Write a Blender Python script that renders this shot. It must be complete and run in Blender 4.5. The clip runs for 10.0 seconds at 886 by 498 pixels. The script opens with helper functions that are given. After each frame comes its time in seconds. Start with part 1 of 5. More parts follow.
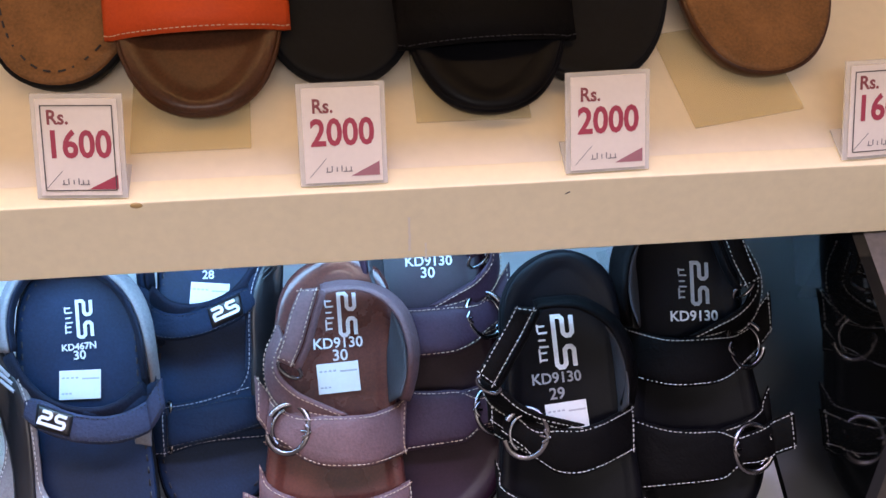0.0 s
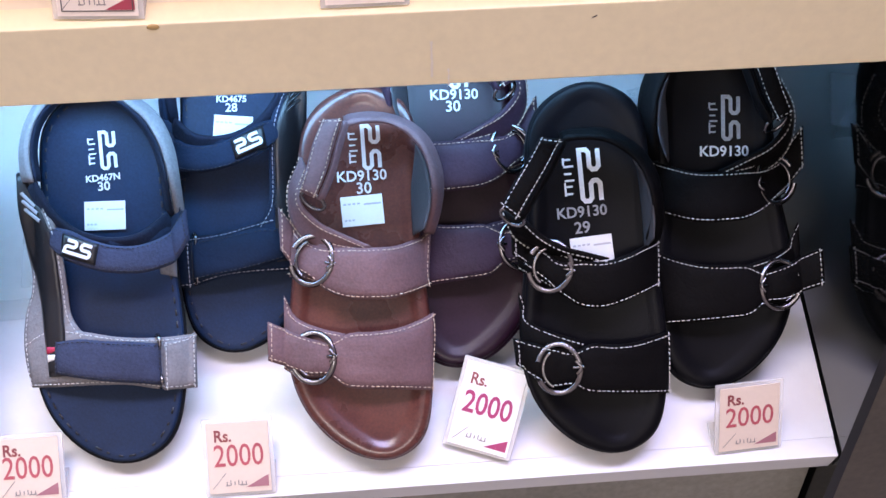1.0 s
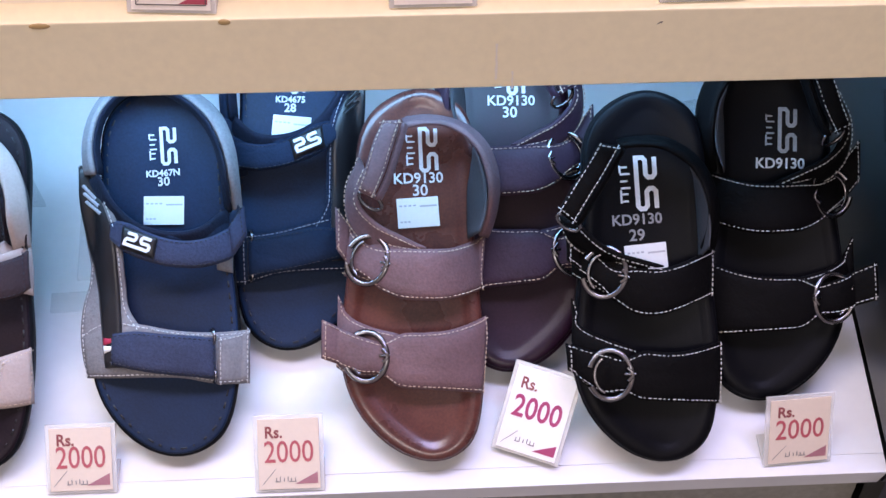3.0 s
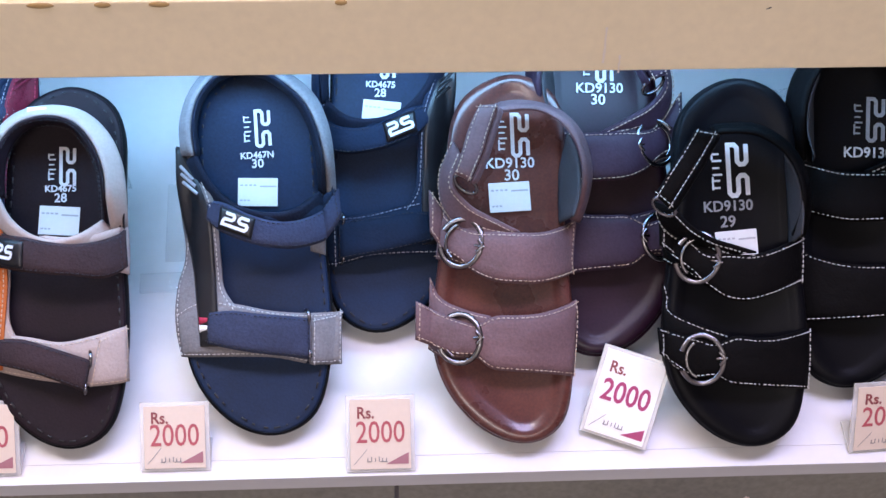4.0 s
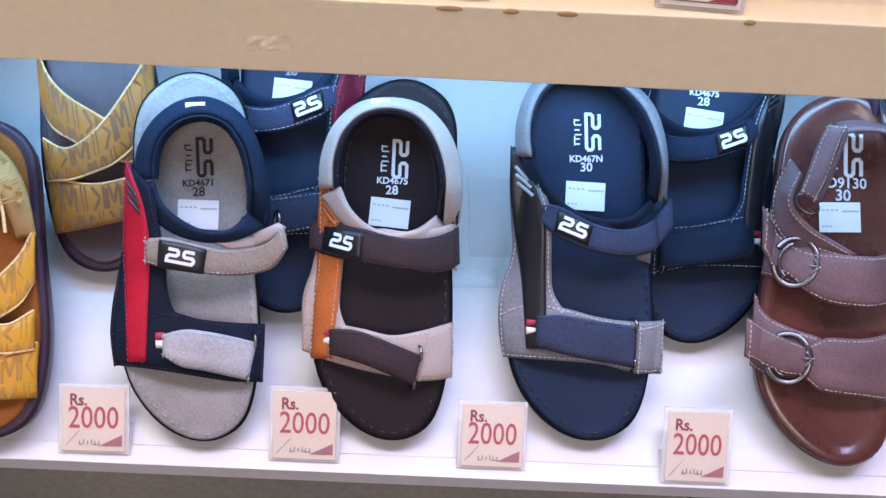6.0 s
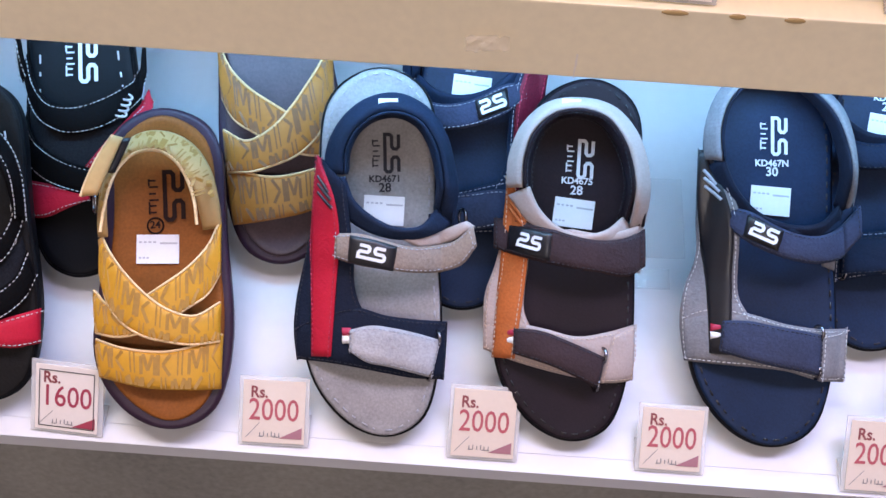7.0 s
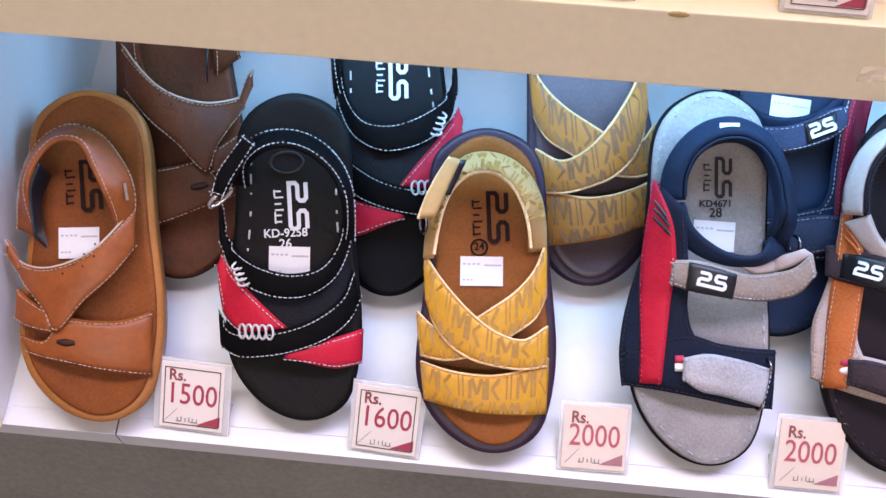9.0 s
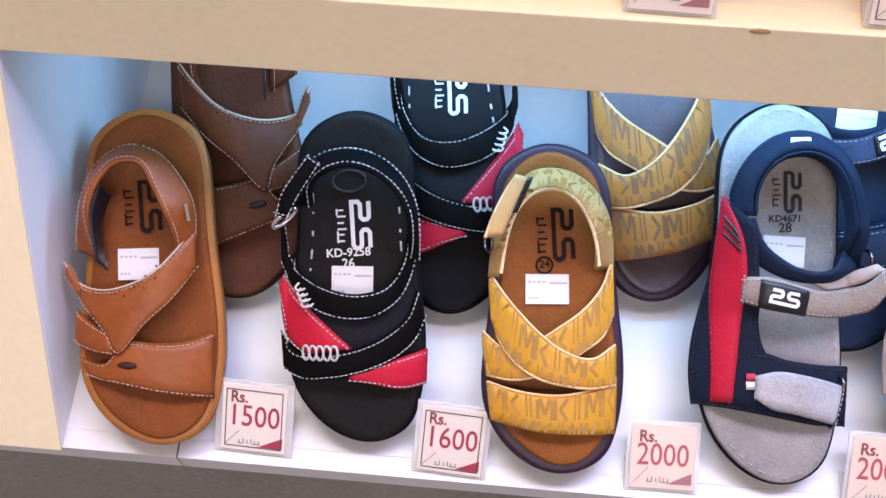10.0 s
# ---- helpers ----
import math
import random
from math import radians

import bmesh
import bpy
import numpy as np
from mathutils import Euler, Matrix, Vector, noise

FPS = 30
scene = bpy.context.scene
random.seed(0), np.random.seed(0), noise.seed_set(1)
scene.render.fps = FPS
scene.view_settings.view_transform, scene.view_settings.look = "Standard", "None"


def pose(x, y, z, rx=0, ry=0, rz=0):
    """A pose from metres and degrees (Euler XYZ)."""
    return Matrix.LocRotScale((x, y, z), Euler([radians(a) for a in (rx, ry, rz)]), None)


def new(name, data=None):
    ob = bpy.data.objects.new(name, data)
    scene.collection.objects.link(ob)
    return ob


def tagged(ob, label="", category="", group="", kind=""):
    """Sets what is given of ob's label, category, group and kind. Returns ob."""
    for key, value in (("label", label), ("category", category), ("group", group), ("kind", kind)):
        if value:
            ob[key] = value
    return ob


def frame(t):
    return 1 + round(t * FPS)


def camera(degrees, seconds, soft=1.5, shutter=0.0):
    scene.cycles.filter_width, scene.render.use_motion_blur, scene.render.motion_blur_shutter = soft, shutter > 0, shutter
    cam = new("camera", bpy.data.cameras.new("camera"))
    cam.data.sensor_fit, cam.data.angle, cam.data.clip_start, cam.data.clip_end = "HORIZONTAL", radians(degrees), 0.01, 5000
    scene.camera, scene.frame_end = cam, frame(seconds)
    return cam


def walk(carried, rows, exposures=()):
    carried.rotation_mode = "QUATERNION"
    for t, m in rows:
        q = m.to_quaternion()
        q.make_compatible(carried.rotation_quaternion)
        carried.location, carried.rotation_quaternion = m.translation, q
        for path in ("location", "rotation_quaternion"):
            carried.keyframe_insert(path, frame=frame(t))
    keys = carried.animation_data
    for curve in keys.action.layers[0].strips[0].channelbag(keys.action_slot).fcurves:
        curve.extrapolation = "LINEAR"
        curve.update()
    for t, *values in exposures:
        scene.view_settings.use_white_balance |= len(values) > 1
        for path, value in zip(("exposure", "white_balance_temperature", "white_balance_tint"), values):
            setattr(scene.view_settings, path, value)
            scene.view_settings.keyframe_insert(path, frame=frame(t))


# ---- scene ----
cam = camera(40.0, 10.0, soft=1.5)
K = 1.125                      # fitted units to metres
TIP = 17.0                     # the display shelves slope towards the customer
G = pose(0, 0, 0.36, TIP, 0, 0)
PATH = [
    (0, -0.2296, -0.1545, 0.5791, 33.75, -2.99, -5.89),
    (0.5, -0.2263, -0.1610, 0.5714, 29.53, -2.21, -5.36),
    (1, -0.2238, -0.1649, 0.5659, 27.37, -1.64, -4.71),
    (1.5, -0.2272, -0.1698, 0.5649, 28.32, -1.87, -4.34),
    (2, -0.2314, -0.1719, 0.5640, 28.34, -1.29, -3.41),
    (3.5, -0.2520, -0.1759, 0.5654, 28.31, -1.35, -2.55),
    (4, -0.2816, -0.1826, 0.5637, 28.49, -1.57, -2.10),
    (4.5, -0.3210, -0.1832, 0.5628, 27.99, -2.20, -1.32),
    (5, -0.3494, -0.1757, 0.5669, 28.15, -1.55, 0.10),
    (6.5, -0.4582, -0.1588, 0.5681, 25.68, -1.82, 2.74),
    (7, -0.4935, -0.1574, 0.5685, 25.59, -1.05, 3.93),
    (7.5, -0.5366, -0.1553, 0.5686, 25.87, -0.57, 5.47),
    (8, -0.5699, -0.1541, 0.5674, 25.92, -0.58, 5.52),
    (8.5, -0.6004, -0.1492, 0.5664, 25.52, -0.31, 5.03),
    (9, -0.6253, -0.1483, 0.5678, 24.89, 0.58, 5.73),
    (9.5, -0.6523, -0.1420, 0.5673, 23.75, 1.60, 5.69),
    (10, -0.6533, -0.1378, 0.5656, 24.64, 1.09, 5.36),
]
walk(cam, [(t, G @ pose(K * x, K * y, K * z, a, b, c)) for t, x, y, z, a, b, c in PATH], [(0, -0.10), (0.5, 0.08), (1.6, 0.10), (3.5, -0.18), (4.5, -0.06), (5.0, -0.12), (6.5, -0.26), (7.0, -0.22), (7.5, -0.22), (8.0, -0.10), (9.0, -0.04), (9.2, 0.02), (9.5, 0.04), (10, 0.0)])

# ---- light ----
LEFT, RIGHT = -0.860 * K, 0.0           # the lower compartment's two sides
BAND_Y, BAND_Z, TOP_Y, TOP_Z = 0.1224 * K, 0.1549 * K, 0.1326 * K, 0.1886 * K
BACK = 0.30 * K

world = bpy.data.worlds.new("shop_air")
scene.world = world
world.use_nodes = True
world.node_tree.nodes["Background"].inputs[0].default_value = (0.9, 0.85, 0.8, 1)
world.node_tree.nodes["Background"].inputs[1].default_value = 0.03


def area_lamp(name, m, w, h, power, color):
    data = bpy.data.lights.new(name, "AREA")
    data.shape, data.size, data.size_y, data.energy, data.color = "RECTANGLE", w, h, power, color
    ob = new(name, data)
    ob.matrix_world = m
    return ob


# a weak cool strip under the upper shelf, and the shop's ceiling panels
area_lamp("shelf_strip_light", G @ pose((LEFT + RIGHT) / 2, BAND_Y + 0.05, BAND_Z - 0.004, 0, 0, 0), 0.78, 0.03, 2.1, (0.27, 0.57, 1.0))
# added warm fill over the upper shelf, no lamp known there
area_lamp("upper_fill_light", G @ pose((LEFT + RIGHT) / 2, 0.19 * K, TOP_Z + 0.205, 0, 0, 0), 1.2, 0.02, 0.62, (1.0, 0.60, 0.24))
area_lamp("ceiling_light", pose(-1.05, -0.17, 2.72, 0, 0, 0), 1.2, 0.4, 31, (1.02, 0.91, 0.97))
area_lamp("ceiling_light", pose(0.15, -0.17, 2.72, 0, 0, 0), 1.2, 0.4, 30, (0.93, 0.90, 1.58))
# unseen frontal fill, added to brighten the cream shelf edge
area_lamp("ceiling_light", pose(-0.5, -2.75, 2.72, 0, 0, 0), 1.8, 0.5, 50, (1.0, 0.92, 0.93))


# ---- materials ----
def material(name, color, rough=0.5, metal=0.0, vary=0.15, grain=400.0, bump=0.15, big=18.0, spec=0.5, coat=0.0, tint=None, fleck=0.5, creases=0.0):
    """Procedural surface: broad patches and fine grain in the colour, fine relief."""
    mat = bpy.data.materials.new(name)
    mat.use_nodes = True
    nt = mat.node_tree
    p = nt.nodes["Principled BSDF"]
    co = nt.nodes.new("ShaderNodeTexCoord")
    n1 = nt.nodes.new("ShaderNodeTexNoise")
    n1.inputs["Scale"].default_value, n1.inputs["Detail"].default_value = big, 5
    n2 = nt.nodes.new("ShaderNodeTexNoise")
    n2.inputs["Scale"].default_value, n2.inputs["Detail"].default_value = grain, 3
    nt.links.new(co.outputs["Object"], n1.inputs["Vector"])
    nt.links.new(co.outputs["Object"], n2.inputs["Vector"])
    mix = nt.nodes.new("ShaderNodeMix")
    mix.data_type, mix.blend_type = "FLOAT", "MIX"
    mix.inputs[0].default_value = fleck
    nt.links.new(n1.outputs[0], mix.inputs[2])
    nt.links.new(n2.outputs[0], mix.inputs[3])
    ramp = nt.nodes.new("ShaderNodeValToRGB")
    lo = [max(0.0, c * (1 - vary)) for c in color]
    hi = [min(1.0, c * (1 + vary)) for c in (tint or color)]
    ramp.color_ramp.elements[0].position, ramp.color_ramp.elements[1].position = 0.32, 0.68
    ramp.color_ramp.elements[0].color, ramp.color_ramp.elements[1].color = (*lo, 1), (*hi, 1)
    nt.links.new(mix.outputs[0], ramp.inputs[0])
    nt.links.new(ramp.outputs[0], p.inputs["Base Color"])
    p.inputs["Roughness"].default_value, p.inputs["Metallic"].default_value = rough, metal
    p.inputs["Specular IOR Level"].default_value, p.inputs["Coat Weight"].default_value = spec, coat
    p.inputs["Coat Roughness"].default_value = 0.15
    mr = nt.nodes.new("ShaderNodeMapRange")
    mr.inputs["To Min"].default_value, mr.inputs["To Max"].default_value = rough * 0.8, min(1, rough * 1.2)
    nt.links.new(n1.outputs[0], mr.inputs[0])
    nt.links.new(mr.outputs[0], p.inputs["Roughness"])
    if bump:
        b = nt.nodes.new("ShaderNodeBump")
        b.inputs["Strength"].default_value, b.inputs["Distance"].default_value = bump, 0.0006
        nt.links.new(n2.outputs[0], b.inputs["Height"])
        if creases:
            b2 = nt.nodes.new("ShaderNodeBump")
            b2.inputs["Strength"].default_value, b2.inputs["Distance"].default_value = creases, 0.004
            n3 = nt.nodes.new("ShaderNodeTexNoise")
            n3.inputs["Scale"].default_value, n3.inputs["Detail"].default_value, n3.inputs["Distortion"].default_value = big * 2.2, 3, 0.6
            nt.links.new(co.outputs["Object"], n3.inputs["Vector"])
            nt.links.new(n3.outputs[0], b2.inputs["Height"])
            nt.links.new(b2.outputs[0], b.inputs["Normal"])
        nt.links.new(b.outputs[0], p.inputs["Normal"])
    return mat


def film(name, color, alpha, rough=0.15):
    """Thin clear plastic: partly see-through, with a glossy face."""
    mat = bpy.data.materials.new(name)
    mat.use_nodes = True
    p = mat.node_tree.nodes["Principled BSDF"]
    p.inputs["Base Color"].default_value = (*color, 1)
    p.inputs["Roughness"].default_value, p.inputs["Alpha"].default_value = rough, alpha
    return mat


def leather(name, color, rough=0.55, **kw):
    if kw.get("bump", 1.0) <= 0.2:          # pressed footbeds and rubber stay smooth
        kw["creases"] = 0.0
    return material(name, color, rough, **{**dict(spec=0.2, vary=0.30, grain=700, bump=0.35, big=35, fleck=0.40, creases=0.25), **kw})


M = {
    "board": material("white_laminate", (0.65, 0.645, 0.645), 0.35, vary=0.03, big=6, bump=0.03, grain=150),
    "cream_board": material("cream_laminate", (0.80, 0.70, 0.54), 0.35, vary=0.04, big=6, bump=0.03, grain=150),
    "faint_ink": material("faint_print", (0.42, 0.41, 0.42), 0.5, vary=0.1, bump=0),
    "edge": material("cream_edge_band", (0.86, 0.745, 0.50), 0.38, vary=0.05, big=7, bump=0.04, grain=200),
    "side": material("white_side_board", (0.80, 0.81, 0.82), 0.4, vary=0.03, big=6, bump=0.03),
    "plinth": material("grey_brown_laminate", (0.215, 0.205, 0.172), 0.42, vary=0.25, big=12, grain=260, bump=0.1),
    "gloss": material("black_gloss_panel", (0.003, 0.003, 0.003), 0.05, vary=0.2, big=20, bump=0.0, spec=0.5),
    "tile": material("grey_floor_tile", (0.25, 0.24, 0.23), 0.35, vary=0.12, big=5, bump=0.05),
    "wall": material("painted_wall", (0.62, 0.56, 0.50), 0.7, vary=0.06, big=3, bump=0.05),
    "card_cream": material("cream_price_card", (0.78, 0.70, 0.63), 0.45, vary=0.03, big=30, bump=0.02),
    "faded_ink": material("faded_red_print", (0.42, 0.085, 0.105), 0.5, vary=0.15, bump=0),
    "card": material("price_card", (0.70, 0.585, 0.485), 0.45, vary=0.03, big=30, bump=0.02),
    "card_white": material("white_price_card", (0.84, 0.82, 0.82), 0.4, vary=0.02, big=30, bump=0.02),
    "holder": film("clear_acrylic", (0.85, 0.83, 0.80), 0.42),
    "stand": film("clear_stand_acrylic", (0.80, 0.84, 0.86), 0.10, 0.08),
    "tape": film("clear_tape", (0.85, 0.75, 0.58), 0.30, 0.1),
    "rub": material("rubbed_streak", (0.80, 0.72, 0.62), 0.5, vary=0.05, bump=0),
    "amber": film("yellowed_acrylic", (0.78, 0.66, 0.36), 0.28, 0.12),
    "rs_ink": material("dark_red_print", (0.24, 0.055, 0.06), 0.5, vary=0.1, bump=0),
    "corner_ink": material("faded_mauve_print", (0.36, 0.15, 0.18), 0.5, vary=0.08, bump=0),
    "magenta_ink": material("magenta_print", (0.36, 0.035, 0.13), 0.5, vary=0.08, bump=0),
    "red_ink": material("red_print", (0.36, 0.040, 0.075), 0.5, vary=0.08, bump=0),
    "black_ink": material("dark_print", (0.06, 0.05, 0.05), 0.5, vary=0.1, bump=0),
    "grey_ink": material("grey_print", (0.22, 0.20, 0.20), 0.5, vary=0.1, bump=0),
    "silver_ink": material("silver_stamp", (0.64, 0.64, 0.66), 0.4, vary=0.12, bump=0, grain=900),
    "dull_ink": material("worn_silver_stamp", (0.26, 0.26, 0.27), 0.45, vary=0.3, bump=0, grain=900),
    "brown_ink": material("burnt_stamp", (0.018, 0.007, 0.005), 0.6, vary=0.2, bump=0, spec=0.1),
    "sticker": material("paper_sticker", (0.72, 0.71, 0.70), 0.6, vary=0.03, bump=0.02),
    "metal": material("gunmetal", (0.20, 0.19, 0.20), 0.22, metal=1.0, vary=0.15, bump=0.05),
    "steel": material("bright_steel", (0.62, 0.61, 0.60), 0.22, metal=1.0, vary=0.1, bump=0.02),
    "black_mesh": material("black_perforated_lining", (0.012, 0.012, 0.014), 0.8, vary=0.5, grain=900, bump=0.8, spec=0.1),
    "white_thread": material("white_thread", (0.5200, 0.5100, 0.5000), 0.8, vary=0.1, bump=0.1),
    "tan_thread": material("tan_thread", (0.5000, 0.3700, 0.2800), 0.8, vary=0.1, bump=0.1),
    "grey_thread": material("grey_thread", (0.34, 0.34, 0.37), 0.8, vary=0.1, bump=0.1),
    "dark_thread": material("dark_thread", (0.02, 0.02, 0.028), 0.8, vary=0.1, bump=0.1),
    "glue": material("dried_glue", (0.45, 0.30, 0.12), 0.35, vary=0.3, bump=0.3, grain=90),
    "rubber": material("black_rubber", (0.0070, 0.0074, 0.0088), 0.55, vary=0.25, bump=0.2, spec=0.08),
    "badge": material("black_badge", (0.008, 0.008, 0.010), 0.35, vary=0.2, bump=0.1),
    "nubuck_brown": leather("mauve_brown_leather", (0.1280, 0.0740, 0.0800), 0.55, spec=0.3),
    # the mauve-brown leather again, with the back row's shade in its colour
    "shaded_mauve_brown": leather("shaded_mauve_brown_leather", (0.0340, 0.0185, 0.0330), 0.5),
    "brown_gloss": leather("polished_brown_footbed", (0.0640, 0.0185, 0.0190), 0.28, vary=0.3, bump=0.08, spec=0.4, coat=0.35, tint=(0.092, 0.028, 0.020)),
    # brown footbed and sole of the back-row shoe, coloured as shaded
    "shaded_brown_gloss": leather("shaded_polished_brown_footbed", (0.0170, 0.0050, 0.0125), 0.34, bump=0.08, spec=0.24),
    "brown_sole": leather("polished_brown_sole", (0.0600, 0.0200, 0.0170), 0.4, bump=0.1, spec=0.35),
    "black_nubuck": leather("black_nubuck", (0.0036, 0.0033, 0.0036), 0.6, spec=0.05),
    "black_foot": leather("black_footbed", (0.0030, 0.0030, 0.0042), 0.42, spec=0.09, bump=0.12),
    "dusty_black": leather("dusty_black_footbed", (0.0070, 0.0060, 0.0056), 0.6, spec=0.15, bump=0.3, vary=0.4),
    "grey_lining": material("grey_mesh_lining", (0.035, 0.035, 0.042), 0.8, vary=0.35, grain=1500, bump=0.6),
    "navy_suede": leather("navy_suede", (0.0068, 0.0105, 0.0240), 0.85, vary=0.3, bump=0.5),
    "navy_blue": leather("dark_blue_suede", (0.0070, 0.0150, 0.0370), 0.75, vary=0.3),
    "navy_foot": leather("navy_footbed", (0.0075, 0.0190, 0.0500), 0.50, spec=0.18, bump=0.15),
    "slate": leather("slate_blue_suede", (0.0330, 0.0410, 0.0760), 0.9, vary=0.3, bump=0.6),
    "grey_leather": leather("grey_nubuck", (0.1800, 0.1755, 0.1845), 0.7),
    "pale_grey": leather("pale_grey_suede", (0.36, 0.35, 0.36), 0.9, bump=0.5),
    "grey_foot": leather("grey_footbed", (0.2700, 0.2580, 0.2560), 0.50, spec=0.28, bump=0.15),
    "taupe": leather("taupe_suede", (0.25, 0.20, 0.165), 0.85, bump=0.5),
    "beige": leather("beige_nubuck", (0.40, 0.318, 0.285), 0.7, vary=0.12),
    "orange": leather("orange_brown_leather", (0.42, 0.115, 0.030), 0.6),
    "plum_suede": leather("dark_brown_suede", (0.0375, 0.0240, 0.0270), 0.9, vary=0.3, bump=0.6),
    "choc_foot": leather("dark_brown_footbed", (0.0130, 0.0075, 0.0110), 0.50, spec=0.15, bump=0.15),
    "red": leather("red_leather", (0.46, 0.012, 0.034), 0.5, vary=0.12),
    "maroon": leather("maroon_leather", (0.13, 0.008, 0.022), 0.5),
    "tan": leather("tan_leather", (0.2150, 0.0540, 0.0105), 0.42, vary=0.16, tint=(0.26, 0.070, 0.014), grain=260, bump=0.12, spec=0.35),
    "tan_foot": leather("red_brown_footbed", (0.1900, 0.0530, 0.0110), 0.50, spec=0.15, bump=0.12),
    "honey": leather("honey_rubber", (0.33, 0.130, 0.035), 0.4, bump=0.1, vary=0.2),
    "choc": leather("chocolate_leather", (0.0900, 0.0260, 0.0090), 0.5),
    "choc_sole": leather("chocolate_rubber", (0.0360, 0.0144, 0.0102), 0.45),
    "caramel_foot": leather("caramel_footbed", (0.2300, 0.0740, 0.0130), 0.50, spec=0.15, bump=0.12),
    # caramel footbed in the back row, shade and bluish light in its colour
    "shaded_caramel_foot": leather("shaded_caramel_footbed", (0.0850, 0.0580, 0.0660), 0.3, bump=0.1),
    "plum_rubber": leather("plum_rubber", (0.0300, 0.0130, 0.0270), 0.42, bump=0.1, spec=0.3),
    "mustard": leather("mustard_leather", (0.5500, 0.2700, 0.0220), 0.45, vary=0.10, grain=300, bump=0.10, spec=0.3),
    # mustard leather darkened to the back row's shade
    "mustard_shaded": leather("shaded_mustard_leather", (0.4000, 0.1650, 0.0300), 0.45, vary=0.12, grain=300, bump=0.10, spec=0.3),
    "mustard_pale": leather("pale_mustard_leather", (0.48, 0.30, 0.12), 0.45, vary=0.10, grain=300, bump=0.10),
    "dark_laminate": material("dark_brown_laminate", (0.070, 0.058, 0.044), 0.45, vary=0.3, big=14, grain=260, bump=0.1),
    "monogram": material("brown_monogram_print", (0.3300, 0.1650, 0.0240), 0.55, vary=0.2, bump=0.1),
    # the monogram print, darkened for the shaded back-row shoe
    "monogram_shaded": material("shaded_monogram_print", (0.1700, 0.0720, 0.0200), 0.55, vary=0.2, bump=0.1),
    "cream_edge": leather("cream_strap_edge", (0.72, 0.50, 0.26), 0.6),
    "slide_orange": leather("burnt_orange_leather", (0.44, 0.055, 0.010), 0.5, vary=0.12),
    "slide_brown": leather("dark_brown_footbed_rim", (0.0600, 0.0240, 0.0108), 0.36, bump=0.12, coat=0.08, vary=0.4),
    "slide_tan": leather("worn_tan_footbed", (0.1680, 0.0805, 0.0315), 0.5, big=60, vary=0.35),
    "flag_red": material("red_tape", (0.40, 0.02, 0.06), 0.6, bump=0.1),
    "flag_white": material("white_tape", (0.8, 0.8, 0.8), 0.6, bump=0.1),
}


# ---- building ----
def link(name, bm, mat, parent=None, label="", smooth=True):
    me = bpy.data.meshes.new(name)
    bm.normal_update()
    bm.to_mesh(me)
    bm.free()
    if smooth:
        me.polygons.foreach_set("use_smooth", [True] * len(me.polygons))
    me.materials.append(M[mat] if isinstance(mat, str) else mat)
    ob = new(name, me)
    if parent:
        ob.parent = parent
    if label:
        tagged(ob, label)
    return ob


part = link


def thing(name, m, label, category, group="", kind=""):
    ob = new(name)
    ob.empty_display_size = 0.02
    ob.matrix_world = G @ m
    return tagged(ob, label, category, group, kind)


def prism(bm, section, x0, x1):
    """A solid from a polygon in the y-z plane, from x0 to x1."""
    a = [bm.verts.new((x0, y, z)) for y, z in section]
    b = [bm.verts.new((x1, y, z)) for y, z in section]
    n = len(section)
    bm.faces.new(a)
    bm.faces.new(b[::-1])
    for i in range(n):
        bm.faces.new((a[i], b[i], b[(i + 1) % n], a[(i + 1) % n]))
    bmesh.ops.recalc_face_normals(bm, faces=bm.faces)


def box(bm, x0, x1, y0, y1, z0, z1, bevel=0.0):
    s = bmesh.new()
    prism(s, [(y0, z0), (y1, z0), (y1, z1), (y0, z1)], x0, x1)
    if bevel:
        bmesh.ops.bevel(s, geom=s.edges[:], offset=bevel, segments=2, affect="EDGES", profile=0.6)
    me = bpy.data.meshes.new("tmp")
    s.to_mesh(me)
    s.free()
    bm.from_mesh(me)
    bpy.data.meshes.remove(me)


def structure(name, section, x0, x1, mat, label, category, m=G, bevel=0.0):
    bm = bmesh.new()
    prism(bm, section, x0, x1)
    if bevel:
        bmesh.ops.bevel(bm, geom=bm.edges[:], offset=bevel, segments=2, affect="EDGES", profile=0.6)
    ob = link(name, bm, mat, smooth=False)
    ob.matrix_world = m
    return tagged(ob, label, category, kind="structure")


# ---- the shop round the shelves ----
def room():
    I = Matrix.Identity(4)
    structure("floor", [(-3.2, -0.1), (1.2, -0.1), (1.2, 0), (-3.2, 0)], -3.0, 2.2, "tile", "grey ceramic tiled shop floor", "floor", I)
    structure("ceiling", [(-3.2, 2.75), (1.2, 2.75), (1.2, 2.85), (-3.2, 2.85)], -3.0, 2.2, "wall", "plain pale shop ceiling", "ceiling", I)
    structure("wall_north", [(0.62, 0), (0.72, 0), (0.72, 2.75), (0.62, 2.75)], -3.0, 2.2, "wall", "plain beige wall behind the shelves", "wall", I)
    structure("wall_south", [(-3.2, 0), (-3.1, 0), (-3.1, 2.75), (-3.2, 2.75)], -3.0, 2.2, "wall", "plain beige shop wall", "wall", I)
    structure("wall_west", [(-3.1, 0), (0.62, 0), (0.62, 2.75), (-3.1, 2.75)], -3.1, -3.0, "wall", "plain beige shop wall", "wall", I)
    structure("wall_east", [(-3.1, 0), (0.62, 0), (0.62, 2.75), (-3.1, 2.75)], 2.2, 2.3, "wall", "plain beige shop wall", "wall", I)


